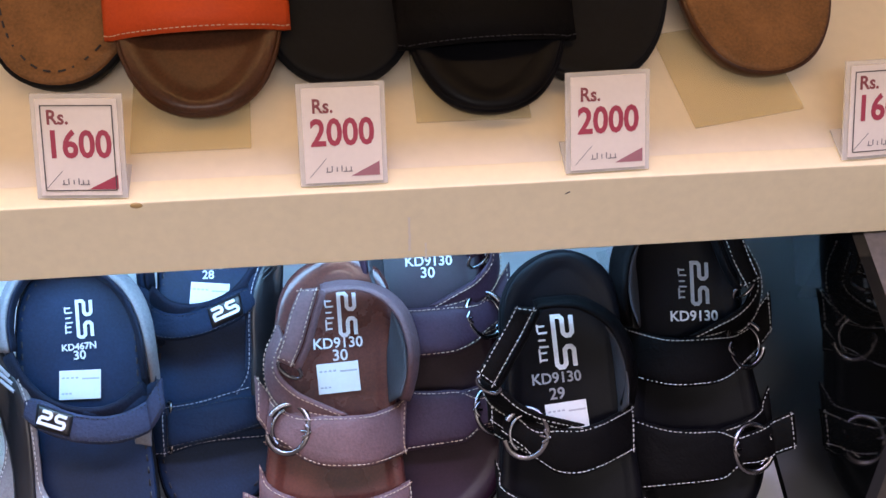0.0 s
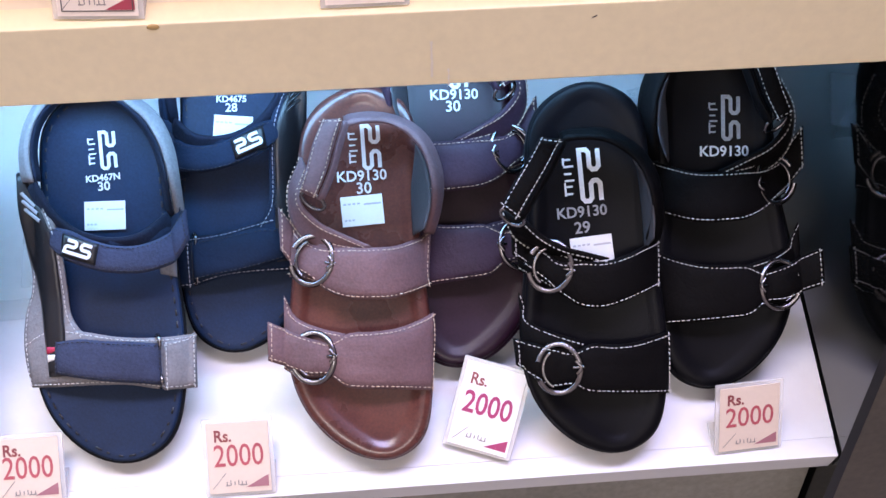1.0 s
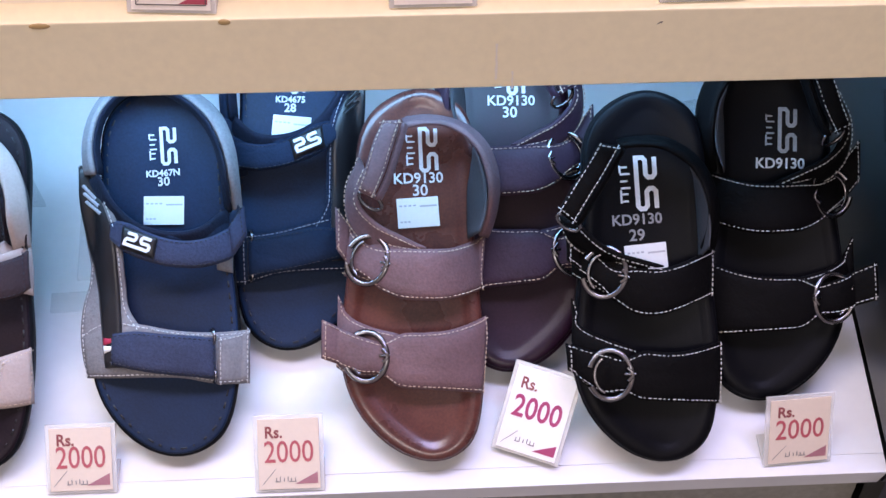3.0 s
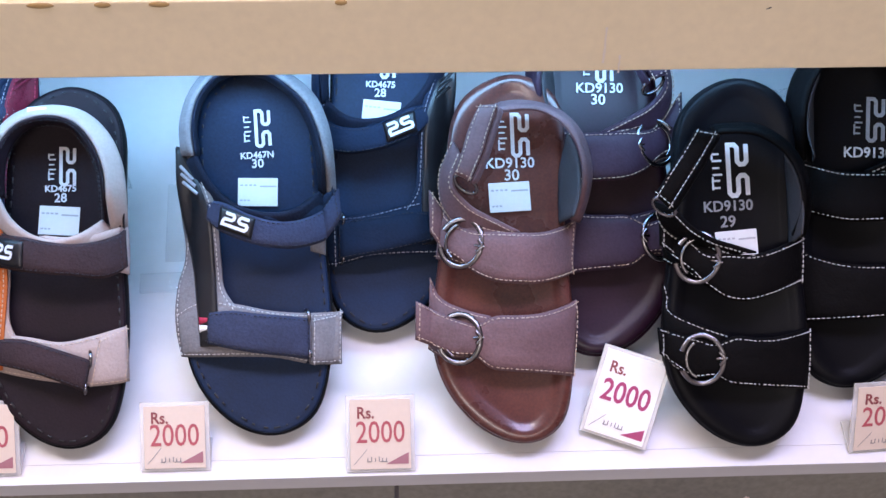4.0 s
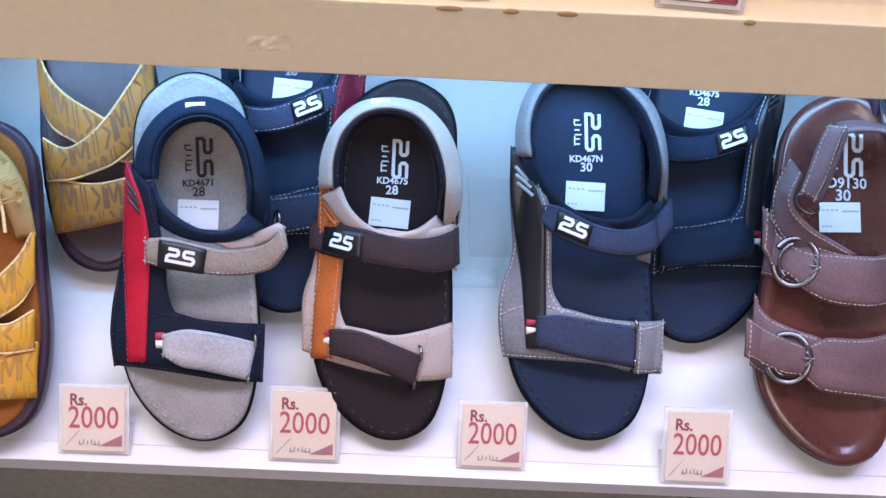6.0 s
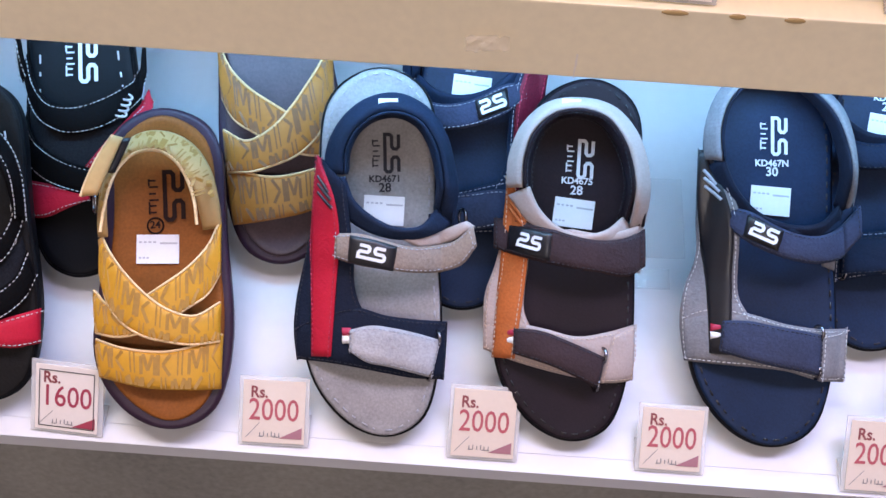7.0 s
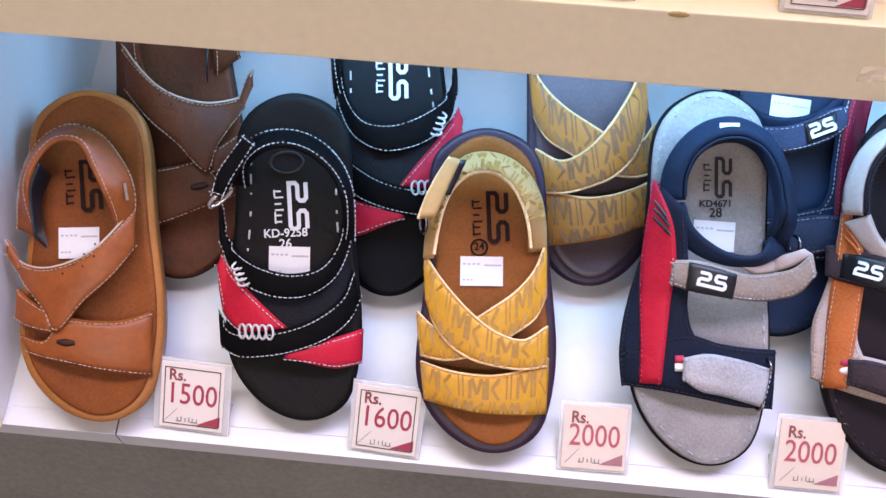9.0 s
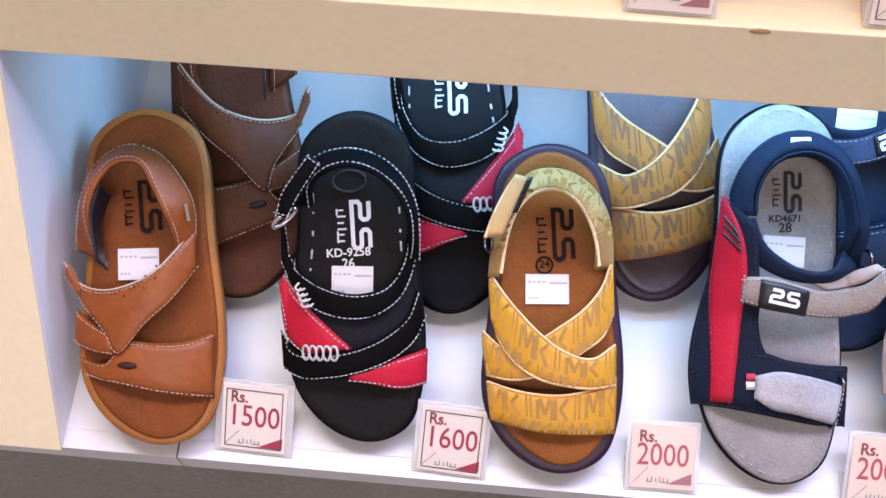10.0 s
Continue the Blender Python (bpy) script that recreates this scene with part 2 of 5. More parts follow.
def shelves():
    t = 0.018
    # lower board; its front strip is in two lengths with a fine joint between them
    joint = -0.8045 * K
    lip = 0.011
    structure("shelf_lower", [(lip, -t), (BACK, -t), (BACK, 0), (lip, 0)], LEFT - 0.10, RIGHT - 0.0012, "board", "white laminate display shelf with sandals", "shelf")
    for a, b in ((joint + 0.0004, RIGHT - 0.0012), (LEFT - 0.10, joint - 0.0004)):
        structure("shelf_lip", [(0, -t), (lip, -t), (lip, 0), (0, 0)], a, b, "board", "white front strip of the display shelf", "shelf edge", bevel=0.0005)
    structure("shelf_back", [(BACK, -t), (BACK + t, -t), (BACK + t, 0.62), (BACK, 0.62)], LEFT - 0.3, RIGHT + 0.4, "side", "white back board of the display", "back board")
    structure("shelf_upper", [(BAND_Y + 0.012, BAND_Z), (BACK, BAND_Z), (BACK, TOP_Z), (TOP_Y + 0.012, TOP_Z)], LEFT - 0.3, RIGHT + 0.4, "cream_board", "cream laminate upper display shelf", "shelf")
    structure("shelf_edge", [(BAND_Y, BAND_Z - 0.001), (BAND_Y + 0.012, BAND_Z - 0.001), (TOP_Y + 0.012, TOP_Z + 0.0005), (TOP_Y, TOP_Z + 0.0005)], LEFT - 0.3, RIGHT + 0.4, "edge", "cream front edge of the upper display shelf", "shelf edge", bevel=0.0008)
    # out-of-view board, added to keep ceiling light off the upper sandals
    structure("shade_board", [(0.175 * K, TOP_Z + 0.215), (BACK, TOP_Z + 0.215), (BACK, TOP_Z + 0.235), (0.175 * K, TOP_Z + 0.235)], LEFT - 0.3, RIGHT + 0.4, "board", "unseen white board added to shade the upper shelf", "shelf")
    # left end panel: its front leans back up to the upper shelf
    pl = structure("panel_left", [(0.0, 0.0), (BACK, 0.0), (BACK, BAND_Z - 0.002), (BAND_Y + 0.002, BAND_Z - 0.002)], LEFT - 0.10, LEFT, "side", "white laminate end panel of the display", "panel", bevel=0.001)
    pe = structure("panel_edge", [(-0.0017, 0.0005), (-0.0003, 0.0005), (BAND_Y + 0.0017, BAND_Z - 0.0025), (BAND_Y + 0.0003, BAND_Z - 0.0025)], LEFT - 0.10, LEFT - 0.0002, "edge", "cream front edge of the end panel", "panel edge")
    for ob in (pl, pe):
        for v in ob.data.vertices:
            v.co.x -= 0.009 * v.co.z / BAND_Z
    # right end panel: polished black
    lean = math.tan(radians(TIP))
    structure("panel_right", [(-0.34 * lean, -0.34), (BACK, -0.34), (BACK, BAND_Z - 0.002), ((BAND_Z - 0.002) * lean, BAND_Z - 0.002)], RIGHT, RIGHT + 0.006, "gloss", "polished black end panel that mirrors the sandals", "panel")
    structure("cabinet_front", [(-0.34 * lean + 0.0005, -0.34), (BACK, -0.34), (BACK, BAND_Z - 0.002), ((BAND_Z - 0.002) * lean + 0.0005, BAND_Z - 0.002)], RIGHT + 0.0062, RIGHT + 0.35, "dark_laminate", "dark grey-brown cabinet front beside the display", "cabinet")
    # plinth below, in panels with open joints
    seams = [LEFT - 0.10, -0.2818 * K, RIGHT - 0.001]
    for a, b in zip(seams, seams[1:]):
        z0, z1 = -0.33, -t
        y0 = 0.021
        structure("plinth", [(y0 + z0 * lean, z0), (y0 + z0 * lean + 0.02, z0), (y0 + z1 * lean + 0.02, z1), (y0 + z1 * lean, z1)], a + 0.0012, b - 0.0012, "plinth", "grey-brown laminate plinth panel under the display", "plinth", bevel=0.0006)


room()
shelves()


# ---- sandals ----
# sole outline: from toe (0) to heel (1), its outer and inner side in half-widths
OUTLINE = [(0, -.02, .02), (.008, -.22, .24), (.02, -.38, .38), (.04, -.53, .52), (.07, -.70, .62), (.10, -.82, .68), (.14, -.95, .73), (.19, -1.05, .78), (.25, -1.11, .82), (.32, -1.10, .84), (.40, -1.04, .83),
           (.50, -.96, .80), (.60, -.89, .78), (.72, -.84, .79), (.82, -.83, .80), (.88, -.79, .77), (.93, -.68, .68), (.965, -.50, .52), (.988, -.27, .29), (1, -.02, .02)]


# rounder, even outline of a slide
SLIDE_OUTLINE = [(0, -.02, .02), (.003, -.2, .2), (.01, -.35, .35), (.025, -.51, .51), (.05, -.66, .66), (.1, -.83, .83), (.16, -.93, .93), (.24, -.99, .99), (.32, -1.0, 1.0), (.42, -.955, .955), (.55, -.88, .88), (.8, -.83, .83), (.94, -.62, .62), (.975, -.43, .43), (1, -.02, .02)]


def outline_at(v, table):
    """Centre and half-width of the sole at v, in half-widths."""
    v = min(1.0, max(0.0, v))
    for (a, p, q), (b, r, t) in zip(table, table[1:]):
        if v <= b:
            f = (math.acos(1 - 2 * v) - math.acos(1 - 2 * a)) / (math.acos(1 - 2 * b) - math.acos(1 - 2 * a))
            l, k = p + (r - p) * f, q + (t - q) * f
            return (l + k) / 2, (k - l) / 2
    return 0.0, 0.0


def smoothed(points, n):
    """n + 1 points along a smooth curve through the points."""
    p = [Vector(q) for q in points]
    if len(p) == 2:
        return [p[0].lerp(p[1], i / n) for i in range(n + 1)]
    p = [p[0] * 2 - p[1]] + p + [p[-1] * 2 - p[-2]]
    out = []
    for i in range(n + 1):
        s = i / n * (len(p) - 3)
        k = min(int(s), len(p) - 4)
        s -= k
        a, b, c, d = p[k:k + 4]
        out.append(0.5 * ((2 * b) + (c - a) * s + (2 * a - 5 * b + 4 * c - d) * s * s + (3 * b - a - 3 * c + d) * s ** 3))
    return out


class Sandal:
    """One sandal. Plan coordinates: u across in half-widths from the line between toe and heel, v from toe (0) to heel (1); local z is up from the sole."""

    def __init__(self, label, x, y, slope, yaw, length, half, side=1, sole="rubber", insole="rubber", thick=0.014, rim=0.015, lip=0.0, z=0.0, skew=0.0, outline=OUTLINE, group="sandals on the display"):
        self.L, self.W, self.side, self.thick, self.skew, self.outline = length, half, side, thick, skew, outline
        self.ob = thing("sandal", pose(x, y, z, slope, 0, yaw), label, "sandal", group)
        self.slope, self.yaw, self.at = slope, yaw, (x, y, z)
        self.base(sole, insole, rim, lip)

    def across(self, v):
        c, h = outline_at(v, self.outline)
        return c + self.skew * math.sin(math.pi * min(1.0, max(0.0, v))) ** 0.7, h

    def xy(self, u, v):
        return self.side * u * self.W, v * self.L

    def edge_ring(self, shrink, n=40):
        vs = [0.5 - 0.5 * math.cos(math.pi * i / n) for i in range(n + 1)]
        k = shrink / self.W
        ring = []
        for s in (1, -1):
            for v in (vs if s == 1 else vs[::-1])[(0 if s == 1 else 1):(n + 1 if s == 1 else n)]:
                c, half = self.across(v)
                vv = shrink / self.L + v * (1 - 2 * shrink / self.L)
                h = max(0.0, half - k * min(1, half * 2))
                ring.append((self.side * (s * h + c) * self.W, vv * self.L))
        for _ in range(2):
            ring = [((a[0] + 2 * b[0] + c[0]) / 4, (a[1] + 2 * b[1] + c[1]) / 4) for a, b, c in zip(ring[-1:] + ring[:-1], ring, ring[1:] + ring[:1])]
        return ring if self.side == 1 else ring[::-1]

    def cap(self, bm, loop):
        """Closes a ring with strips from side to side."""
        n = len(loop) // 2
        r = loop if self.side == 1 else loop[::-1]
        left = lambda k: r[(2 * n - k) % (2 * n)]
        bm.faces.new((r[0], r[1], left(1)))
        for k in range(1, n - 1):
            bm.faces.new((r[k], r[k + 1], left(k + 1), left(k)))
        bm.faces.new((r[n - 1], r[n], left(n - 1)))

    def top(self, v):
        """Height of the insole: a shallow cup that rises a little to the heel."""
        return self.thick + 0.004 * max(0, v - 0.45)

    def base(self, sole, insole, rim, lip):
        bm = bmesh.new()
        t = self.thick
        rows = [(0.004, 0.0), (0.0018, 0.0015), (0.0010, 0.004), (0.0, t - 0.003), (0.0004, t - 0.0010), (0.0025, t - 0.0006)]
        rings = []
        for s, z in rows:
            rings.append([bm.verts.new((x, y, z + (self.top(y / self.L) - t) * (z / t))) for x, y in self.edge_ring(s)])
        n = len(rings[0])
        self.cap(bm, rings[0])
        for a, b in zip(rings, rings[1:]):
            for i in range(n):
                bm.faces.new((a[i], a[(i + 1) % n], b[(i + 1) % n], b[i]))
        inner = [bm.verts.new((x, y, self.top(y / self.L) - 0.0006)) for x, y in self.edge_ring(0.004)]
        for i in range(n):
            bm.faces.new((rings[-1][i], rings[-1][(i + 1) % n], inner[(i + 1) % n], inner[i]))
        self.cap(bm, inner)
        bmesh.ops.recalc_face_normals(bm, faces=bm.faces)
        part("sole", bm, sole, self.ob)
        # footbed: slightly dished, with a rounded edge
        bm = bmesh.new()
        k = rim * self.W
        prev = None
        for s, z in ([(0.0, 0.0), (0.0004, 0.0015), (0.0014, 0.0024), (0.0040, 0.0026), (0.0062, 0.0023), (0.0085, 0.0012), (0.0108, 0.0006)] if lip else [(0.0, 0.0), (0.0003, 0.0012), (0.0012, 0.0018), (0.004, 0.0015), (0.009, 0.0010), (0.016, 0.0007)]):
            ring = [bm.verts.new((x, y, self.top(y / self.L) - 0.0006 + z)) for x, y in self.edge_ring(k + 0.0007 + s)]
            if prev:
                for i in range(n):
                    bm.faces.new((prev[i], prev[(i + 1) % n], ring[(i + 1) % n], ring[i]))
            prev = ring
        self.cap(bm, prev)
        bmesh.ops.recalc_face_normals(bm, faces=bm.faces)
        if sum(f.normal.z for f in bm.faces) < 0:
            bmesh.ops.reverse_faces(bm, faces=bm.faces)
        self.insole = part("insole", bm, insole, self.ob)
        self.floor_z = lambda v: self.top(v) + 0.0004

    def arch(self, u, v):
        c, half = self.across(min(v, 0.9))
        h = (0.07 + 0.14 * min(v, 0.62)) * self.L * 0.62
        a = min(1.0, abs(u - c) / max(half, 0.3))
        return self.top(v) - 0.002 + h * (1 - a ** 2.2) ** 0.85

    def spot(self, u, v, z=None):
        x, y = self.xy(u, v)
        return Vector((x, y, self.arch(u, v) if z is None else self.top(v) + z))

    def strap(self, name, A, B, mat, thread=None, zA=None, zB=None, t=0.0022, n=26, m=7, lift=0.0, label="", inset=0.0016, ends=False, stitch=True, rise=0.0, flare=0.0, start=0.0):
        """A band between the plan curves A and B. Without zA and zB it lies over the foot's arch; with them it stands at those heights. rise lifts it towards the heel, flare and start towards its inner and outer end."""
        def with_z(pts, zs):
            if zs is None:
                return [(p[0], p[1], 0) for p in pts]
            return [(p[0], p[1], z) for p, z in zip(pts, zs)]
        a, b = smoothed(with_z(A, zA), n), smoothed(with_z(B, zB), n)
        grid = []
        for p, q in zip(a, b):
            row = []
            for j in range(m + 1):
                c = p.lerp(q, j / m)
                z = (c.z if zA is not None else None)
                s = self.spot(c.x, c.y, z)
                s.z += lift + 0.0007 * math.sin(math.pi * j / m) + rise * min(1.0, max(0.0, (c.y - .45) / .25)) + flare * max(0.0, (c.x - .3) / .7) ** 1.4 + start * max(0.0, (-c.x - .7) / .5)
                row.append(s)
            grid.append(row)
        nor = []
        for i in range(n + 1):
            r = []
            for j in range(m + 1):
                du = grid[min(i + 1, n)][j] - grid[max(i - 1, 0)][j]
                dv = grid[i][min(j + 1, m)] - grid[i][max(j - 1, 0)]
                k = du.cross(dv)
                k = k.normalized() if k.length > 1e-12 else Vector((0, 0, 1))
                r.append(k)
            nor.append(r)
        if sum(k.z for r in nor for k in r) < 0:
            nor = [[-k for k in r] for r in nor]
        bm = bmesh.new()
        up = [[bm.verts.new(grid[i][j] + nor[i][j] * (t if 0 < j < m and 0 < i < n else t * 0.55)) for j in range(m + 1)] for i in range(n + 1)]
        dn = [[bm.verts.new(grid[i][j]) for j in range(m + 1)] for i in range(n + 1)]
        for i in range(n):
            for j in range(m):
                bm.faces.new((up[i][j], up[i + 1][j], up[i + 1][j + 1], up[i][j + 1]))
                bm.faces.new((dn[i][j], dn[i][j + 1], dn[i + 1][j + 1], dn[i + 1][j]))
            for j in (0, m):
                bm.faces.new((up[i][j], dn[i][j], dn[i + 1][j], up[i + 1][j]))
        for i in (0, n):
            for j in range(m):
                bm.faces.new((up[i][j], up[i][j + 1], dn[i][j + 1], dn[i][j]))
        bmesh.ops.recalc_face_normals(bm, faces=bm.faces)
        ob = part(name, bm, mat, self.ob, label)
        if thread and stitch:
            lines = []
            for j0, j1 in ((0, 1), (m, m - 1)):
                line = []
                for i in range(n + 1):
                    d = grid[i][j1] - grid[i][j0]
                    k = min(1.0, inset / max(1e-6, d.length))
                    line.append((grid[i][j0] + d * k + nor[i][j0] * (t * 0.95 + 0.0003), nor[i][j0]))
                lines.append(line)
            if ends:
                for i0, i1 in ((0, 1), (n, n - 1)):
                    lines.append([(grid[i0][j].lerp(grid[i1][j], 0.6) + nor[i0][j] * (t + 0.0004), nor[i0][j]) for j in range(m + 1)])
            self.stitches(lines, thread, ob)
        return ob

    def piece(self, name, cut, mat, thread=None, zA=None, zB=None, fall=(0, 0), **kw):
        """A strap from a pair of cutting lines; zA and zB are heights over the insole, one for a whole line or one for each of its points; fall lets its two ends down."""
        A, B = cut

        def full(z, line):
            if z is None or isinstance(z, list):
                return z
            n = len(line) - 1
            return [z * (1 - fall[0] * max(0.0, 1 - i / 1.6) - fall[1] * max(0.0, 1 - (n - i) / 1.6)) for i in range(n + 1)]
        return self.strap(name, A, B, mat, thread, full(zA, A), full(zB, B), **kw)

    def stitches(self, lines, thread, parent, length=0.0017, gap=0.0009, w=0.00025):
        bm = bmesh.new()
        for line in lines:
            carry = 0.0
            for (p, k), (q, _) in zip(line, line[1:]):
                d = q - p
                total = d.length
                if total < 1e-6:
                    continue
                d /= total
                s = carry
                side = d.cross(k).normalized() * w
                while s < total:
                    e = min(s + length, total + 0.0006)
                    a, b = p + d * s, p + d * e
                    up = k * 0.0005
                    v = [bm.verts.new(c) for c in (a - side, a + side, b + side, b - side, a + up, b + up)]
                    bm.faces.new((v[0], v[1], v[4]))
                    bm.faces.new((v[2], v[3], v[5]))
                    bm.faces.new((v[1], v[2], v[5], v[4]))
                    bm.faces.new((v[3], v[0], v[4], v[5]))
                    s += length + gap
                carry = s - total
        if bm.verts:
            tagged(part("stitching", bm, thread, parent), kind="stuff")
        else:
            bm.free()

    def insole_stitch(self, thread, inset=0.005, v0=0.0, v1=1.0, big=1.0):
        ring = [Vector((x, y, self.top(y / self.L) + 0.0016)) for x, y in self.edge_ring(inset)]
        ring = [p for p in ring if v0 * self.L <= p.y <= v1 * self.L]
        runs, run = [], []
        for p in ring:
            if run and (p - run[-1]).length > 0.03:
                runs.append(run)
                run = []
            run.append(p)
        runs.append(run)
        self.stitches([[(p, Vector((0, 0, 1))) for p in r] for r in runs], thread, self.insole, 0.0035 * big, 0.003 * big, 0.0005)

    def tube(self, name, pts, r, mat, closed=True, parent=None, n=28, label=""):
        """A round wire through points in local metres."""
        c = bpy.data.curves.new(name, "CURVE")
        c.dimensions, c.bevel_depth, c.bevel_resolution = "3D", r, 2
        sp = c.splines.new("POLY")
        sp.points.add(len(pts) - 1)
        for q, p in zip(sp.points, pts):
            q.co = (*p, 1)
        sp.use_cyclic_u = closed
        tmp = new(name, c)
        bpy.context.view_layer.update()
        me = bpy.data.meshes.new_from_object(tmp.evaluated_get(bpy.context.evaluated_depsgraph_get()))
        bpy.data.objects.remove(tmp)
        bpy.data.curves.remove(c)
        me.name = name
        me.materials.clear()
        me.materials.append(M[mat])
        me.polygons.foreach_set("use_smooth", [True] * len(me.polygons))
        ob = new(name, me)
        ob.parent = parent or self.ob
        return tagged(ob, label)

    def buckle(self, u, v, r, tilt=0.0, lift=0.004, parent=None):
        """Oval wire buckle with a prong, lying on the arch."""
        c = self.spot(u, v)
        e = self.spot(u + 0.12, v) - self.spot(u - 0.12, v)
        e.normalize()
        f = (self.spot(u, v + 0.03) - self.spot(u, v - 0.03)).normalized()
        k = (e.cross(f) * self.side + Vector((0, 0, 1.6))).normalized()
        e = (e - k * e.dot(k)).normalized()
        f = k.cross(e) * self.side
        c += k * lift
        ca, sa = math.cos(tilt), math.sin(tilt)
        def P(a, b, h=0.0):
            return c + e * (ca * a - sa * b) + f * (sa * a + ca * b) + k * h
        ring = [P(r * 0.98 * math.cos(w), r * 1.12 * math.sin(w), 0.001 * math.cos(2 * w)) for w in [radians(-158 + 316 * i / 36) for i in range(37)]]
        ob = self.tube("buckle", ring, 0.00165, "metal", False, parent, label="shiny dark metal buckle")
        self.tube("prong", [P(r * 0.66, 0, 0.0010), P(r * 0.85, 0, 0.0020), P(r * 1.14, 0, 0.0018)], 0.0008, "metal", False, ob)
        self.tube("bar", [P(r * 0.80, r * 0.30, 0.0016), P(r * 1.0, r * 0.08, 0.0022), P(r * 1.0, -r * 0.08, 0.0022), P(r * 0.80, -r * 0.30, 0.0016)], 0.0011, "metal", False, ob)

        self.tube("inner_arc", [P(r * 0.72 * math.cos(w), r * 0.86 * math.sin(w), 0.0012) for w in [radians(115 + 13 * i) for i in range(11)]], 0.0009, "metal", False, ob)

    def plate(self, name, u, v, w, h, mat, z=0.0016, turn=0.0, thick=0.0003, parent=None, label="", r=0.0):
        """A thin flat piece on the insole, in metres."""
        x, y = self.xy(u, v)
        bm = bmesh.new()
        box(bm, -w / 2, w / 2, -h / 2, h / 2, 0, thick)
        ob = part(name, bm, mat, parent or self.ob, label, smooth=False)
        ob.matrix_basis = pose(x, y, self.top(v) + z, 0, 0, turn)
        return ob


def lettering(text, size, mat, parent, m, name="lettering", extrude=0.00012, bold=0.0, label="", squeeze=1.0):
    c = bpy.data.curves.new(name, "FONT")
    c.body, c.size, c.extrude, c.offset, c.align_x, c.align_y = text, size, extrude, bold, "CENTER", "CENTER"
    c.resolution_u = 3
    tmp = new(name, c)
    bpy.context.view_layer.update()
    me = bpy.data.meshes.new_from_object(tmp.evaluated_get(bpy.context.evaluated_depsgraph_get()))
    bpy.data.objects.remove(tmp)
    bpy.data.curves.remove(c)
    me.transform(Matrix.Diagonal((squeeze, 1, 1, 1)))
    me.name = name
    me.materials.clear()
    me.materials.append(M[mat])
    ob = new(name, me)
    ob.parent = parent
    ob.matrix_basis = m
    return tagged(ob, label)


def strokes(name, lines, width, mat, parent, m, height=0.00025, z=0.0, label=""):
    """Flat ink strokes along polylines in the plane of m, as one mesh."""
    bm = bmesh.new()
    for line in lines:
        p = [Vector((*q, 0)) for q in line]
        left, right = [], []
        for i, q in enumerate(p):
            a = (q - p[i - 1]).normalized() if i else None
            b = (p[i + 1] - q).normalized() if i + 1 < len(p) else None
            d = ((a or b) + (b or a)).normalized()
            nn = Vector((-d.y, d.x, 0))
            w = width / 2 / max(0.5, abs(nn.dot(Vector((-(a or b).y, (a or b).x, 0)))))
            left.append(q + nn * w)
            right.append(q - nn * w)
        for i in range(len(p) - 1):
            vs = [bm.verts.new(c + Vector((0, 0, height + z))) for c in (right[i], right[i + 1], left[i + 1], left[i])]
            bm.faces.new(vs)
    ob = part(name, bm, mat, parent, label, smooth=False)
    ob.matrix_basis = m
    return tagged(ob, kind="stuff") if len(lines) > 1 else ob


def zigzag_mark(w, h):
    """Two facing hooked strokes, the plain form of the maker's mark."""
    a = [(-w * .5, h * .42), (-w * .17, h * .42), (-w * .11, h * .3), (-w * .11, h * .12), (-w * .17, 0), (-w * .44, 0), (-w * .5, -h * .12), (-w * .5, -h * .42), (w * .0, -h * .42)]
    b = [(w * .5, h * .42), (w * .17, h * .42), (w * .11, h * .3), (w * .11, h * .12), (w * .17, 0), (w * .44, 0), (w * .5, -h * .12), (w * .5, -h * .3), (w * .44, -h * .42), (w * .0, -h * .42)]
    return [a, b]


def script_bars(w, h):
    """Small upright bars in place of the maker's word."""
    xs = [-.45, -.27, -.08, .1, .26, .45]
    return [[(w * x, -h * .3), (w * x, h * (.5 if i in (1, 3) else .3))] for i, x in enumerate(xs)] + [[(-w * .5, -h * .3), (-w * .3, -h * .3)], [(w * .15, -h * .3), (w * .5, -h * .3)]]


def footbed_print(s, u, v, size, ink, lines=(), sticker=None, turn=0, mark=True):
    """Maker's mark, size lettering and price sticker on the insole."""
    x, y = s.xy(u, v)
    z = s.floor_z(v) + 0.0007
    if mark:
        strokes("maker_mark", zigzag_mark(size * 2.3, size), size * 0.21, ink, s.insole, pose(x + size * 0.45, y, z, 0, 0, -90 + turn))
        strokes("maker_mark", script_bars(size * 1.7, size * 0.55), size * 0.09, ink, s.insole, pose(x - size * 0.55, y, z, 0, 0, -90 + turn))
    for du, vv, text, h, mat in lines:
        lx, ly = s.xy(u + du, vv)
        lettering(text, h, mat, s.insole, pose(lx, ly, s.floor_z(vv) + 0.0007, 0, 0, turn), "size_print", bold=0.00012)
    if sticker:
        du, dv, w, h, turn2 = sticker
        st = s.plate("sticker", du, dv, w, h, "sticker", s.floor_z(dv) - s.top(dv) + 0.0006, turn2, label="white paper price sticker")
        strokes("print_bar", [[(-w * .44 + w * .11 * i, h * .24), (-w * .44 + w * (.11 * i + .07), h * .24)] for i in range(4)] + [[(w * .05, h * .2), (w * .46, h * .2)]] + [[(-w * .44 + w * .09 * i, -h * .30), (-w * .44 + w * (.09 * i + .06), -h * .30)] for i in range(3)], h * 0.06, "faint_ink", st, Matrix.Identity(4), 0.0004)


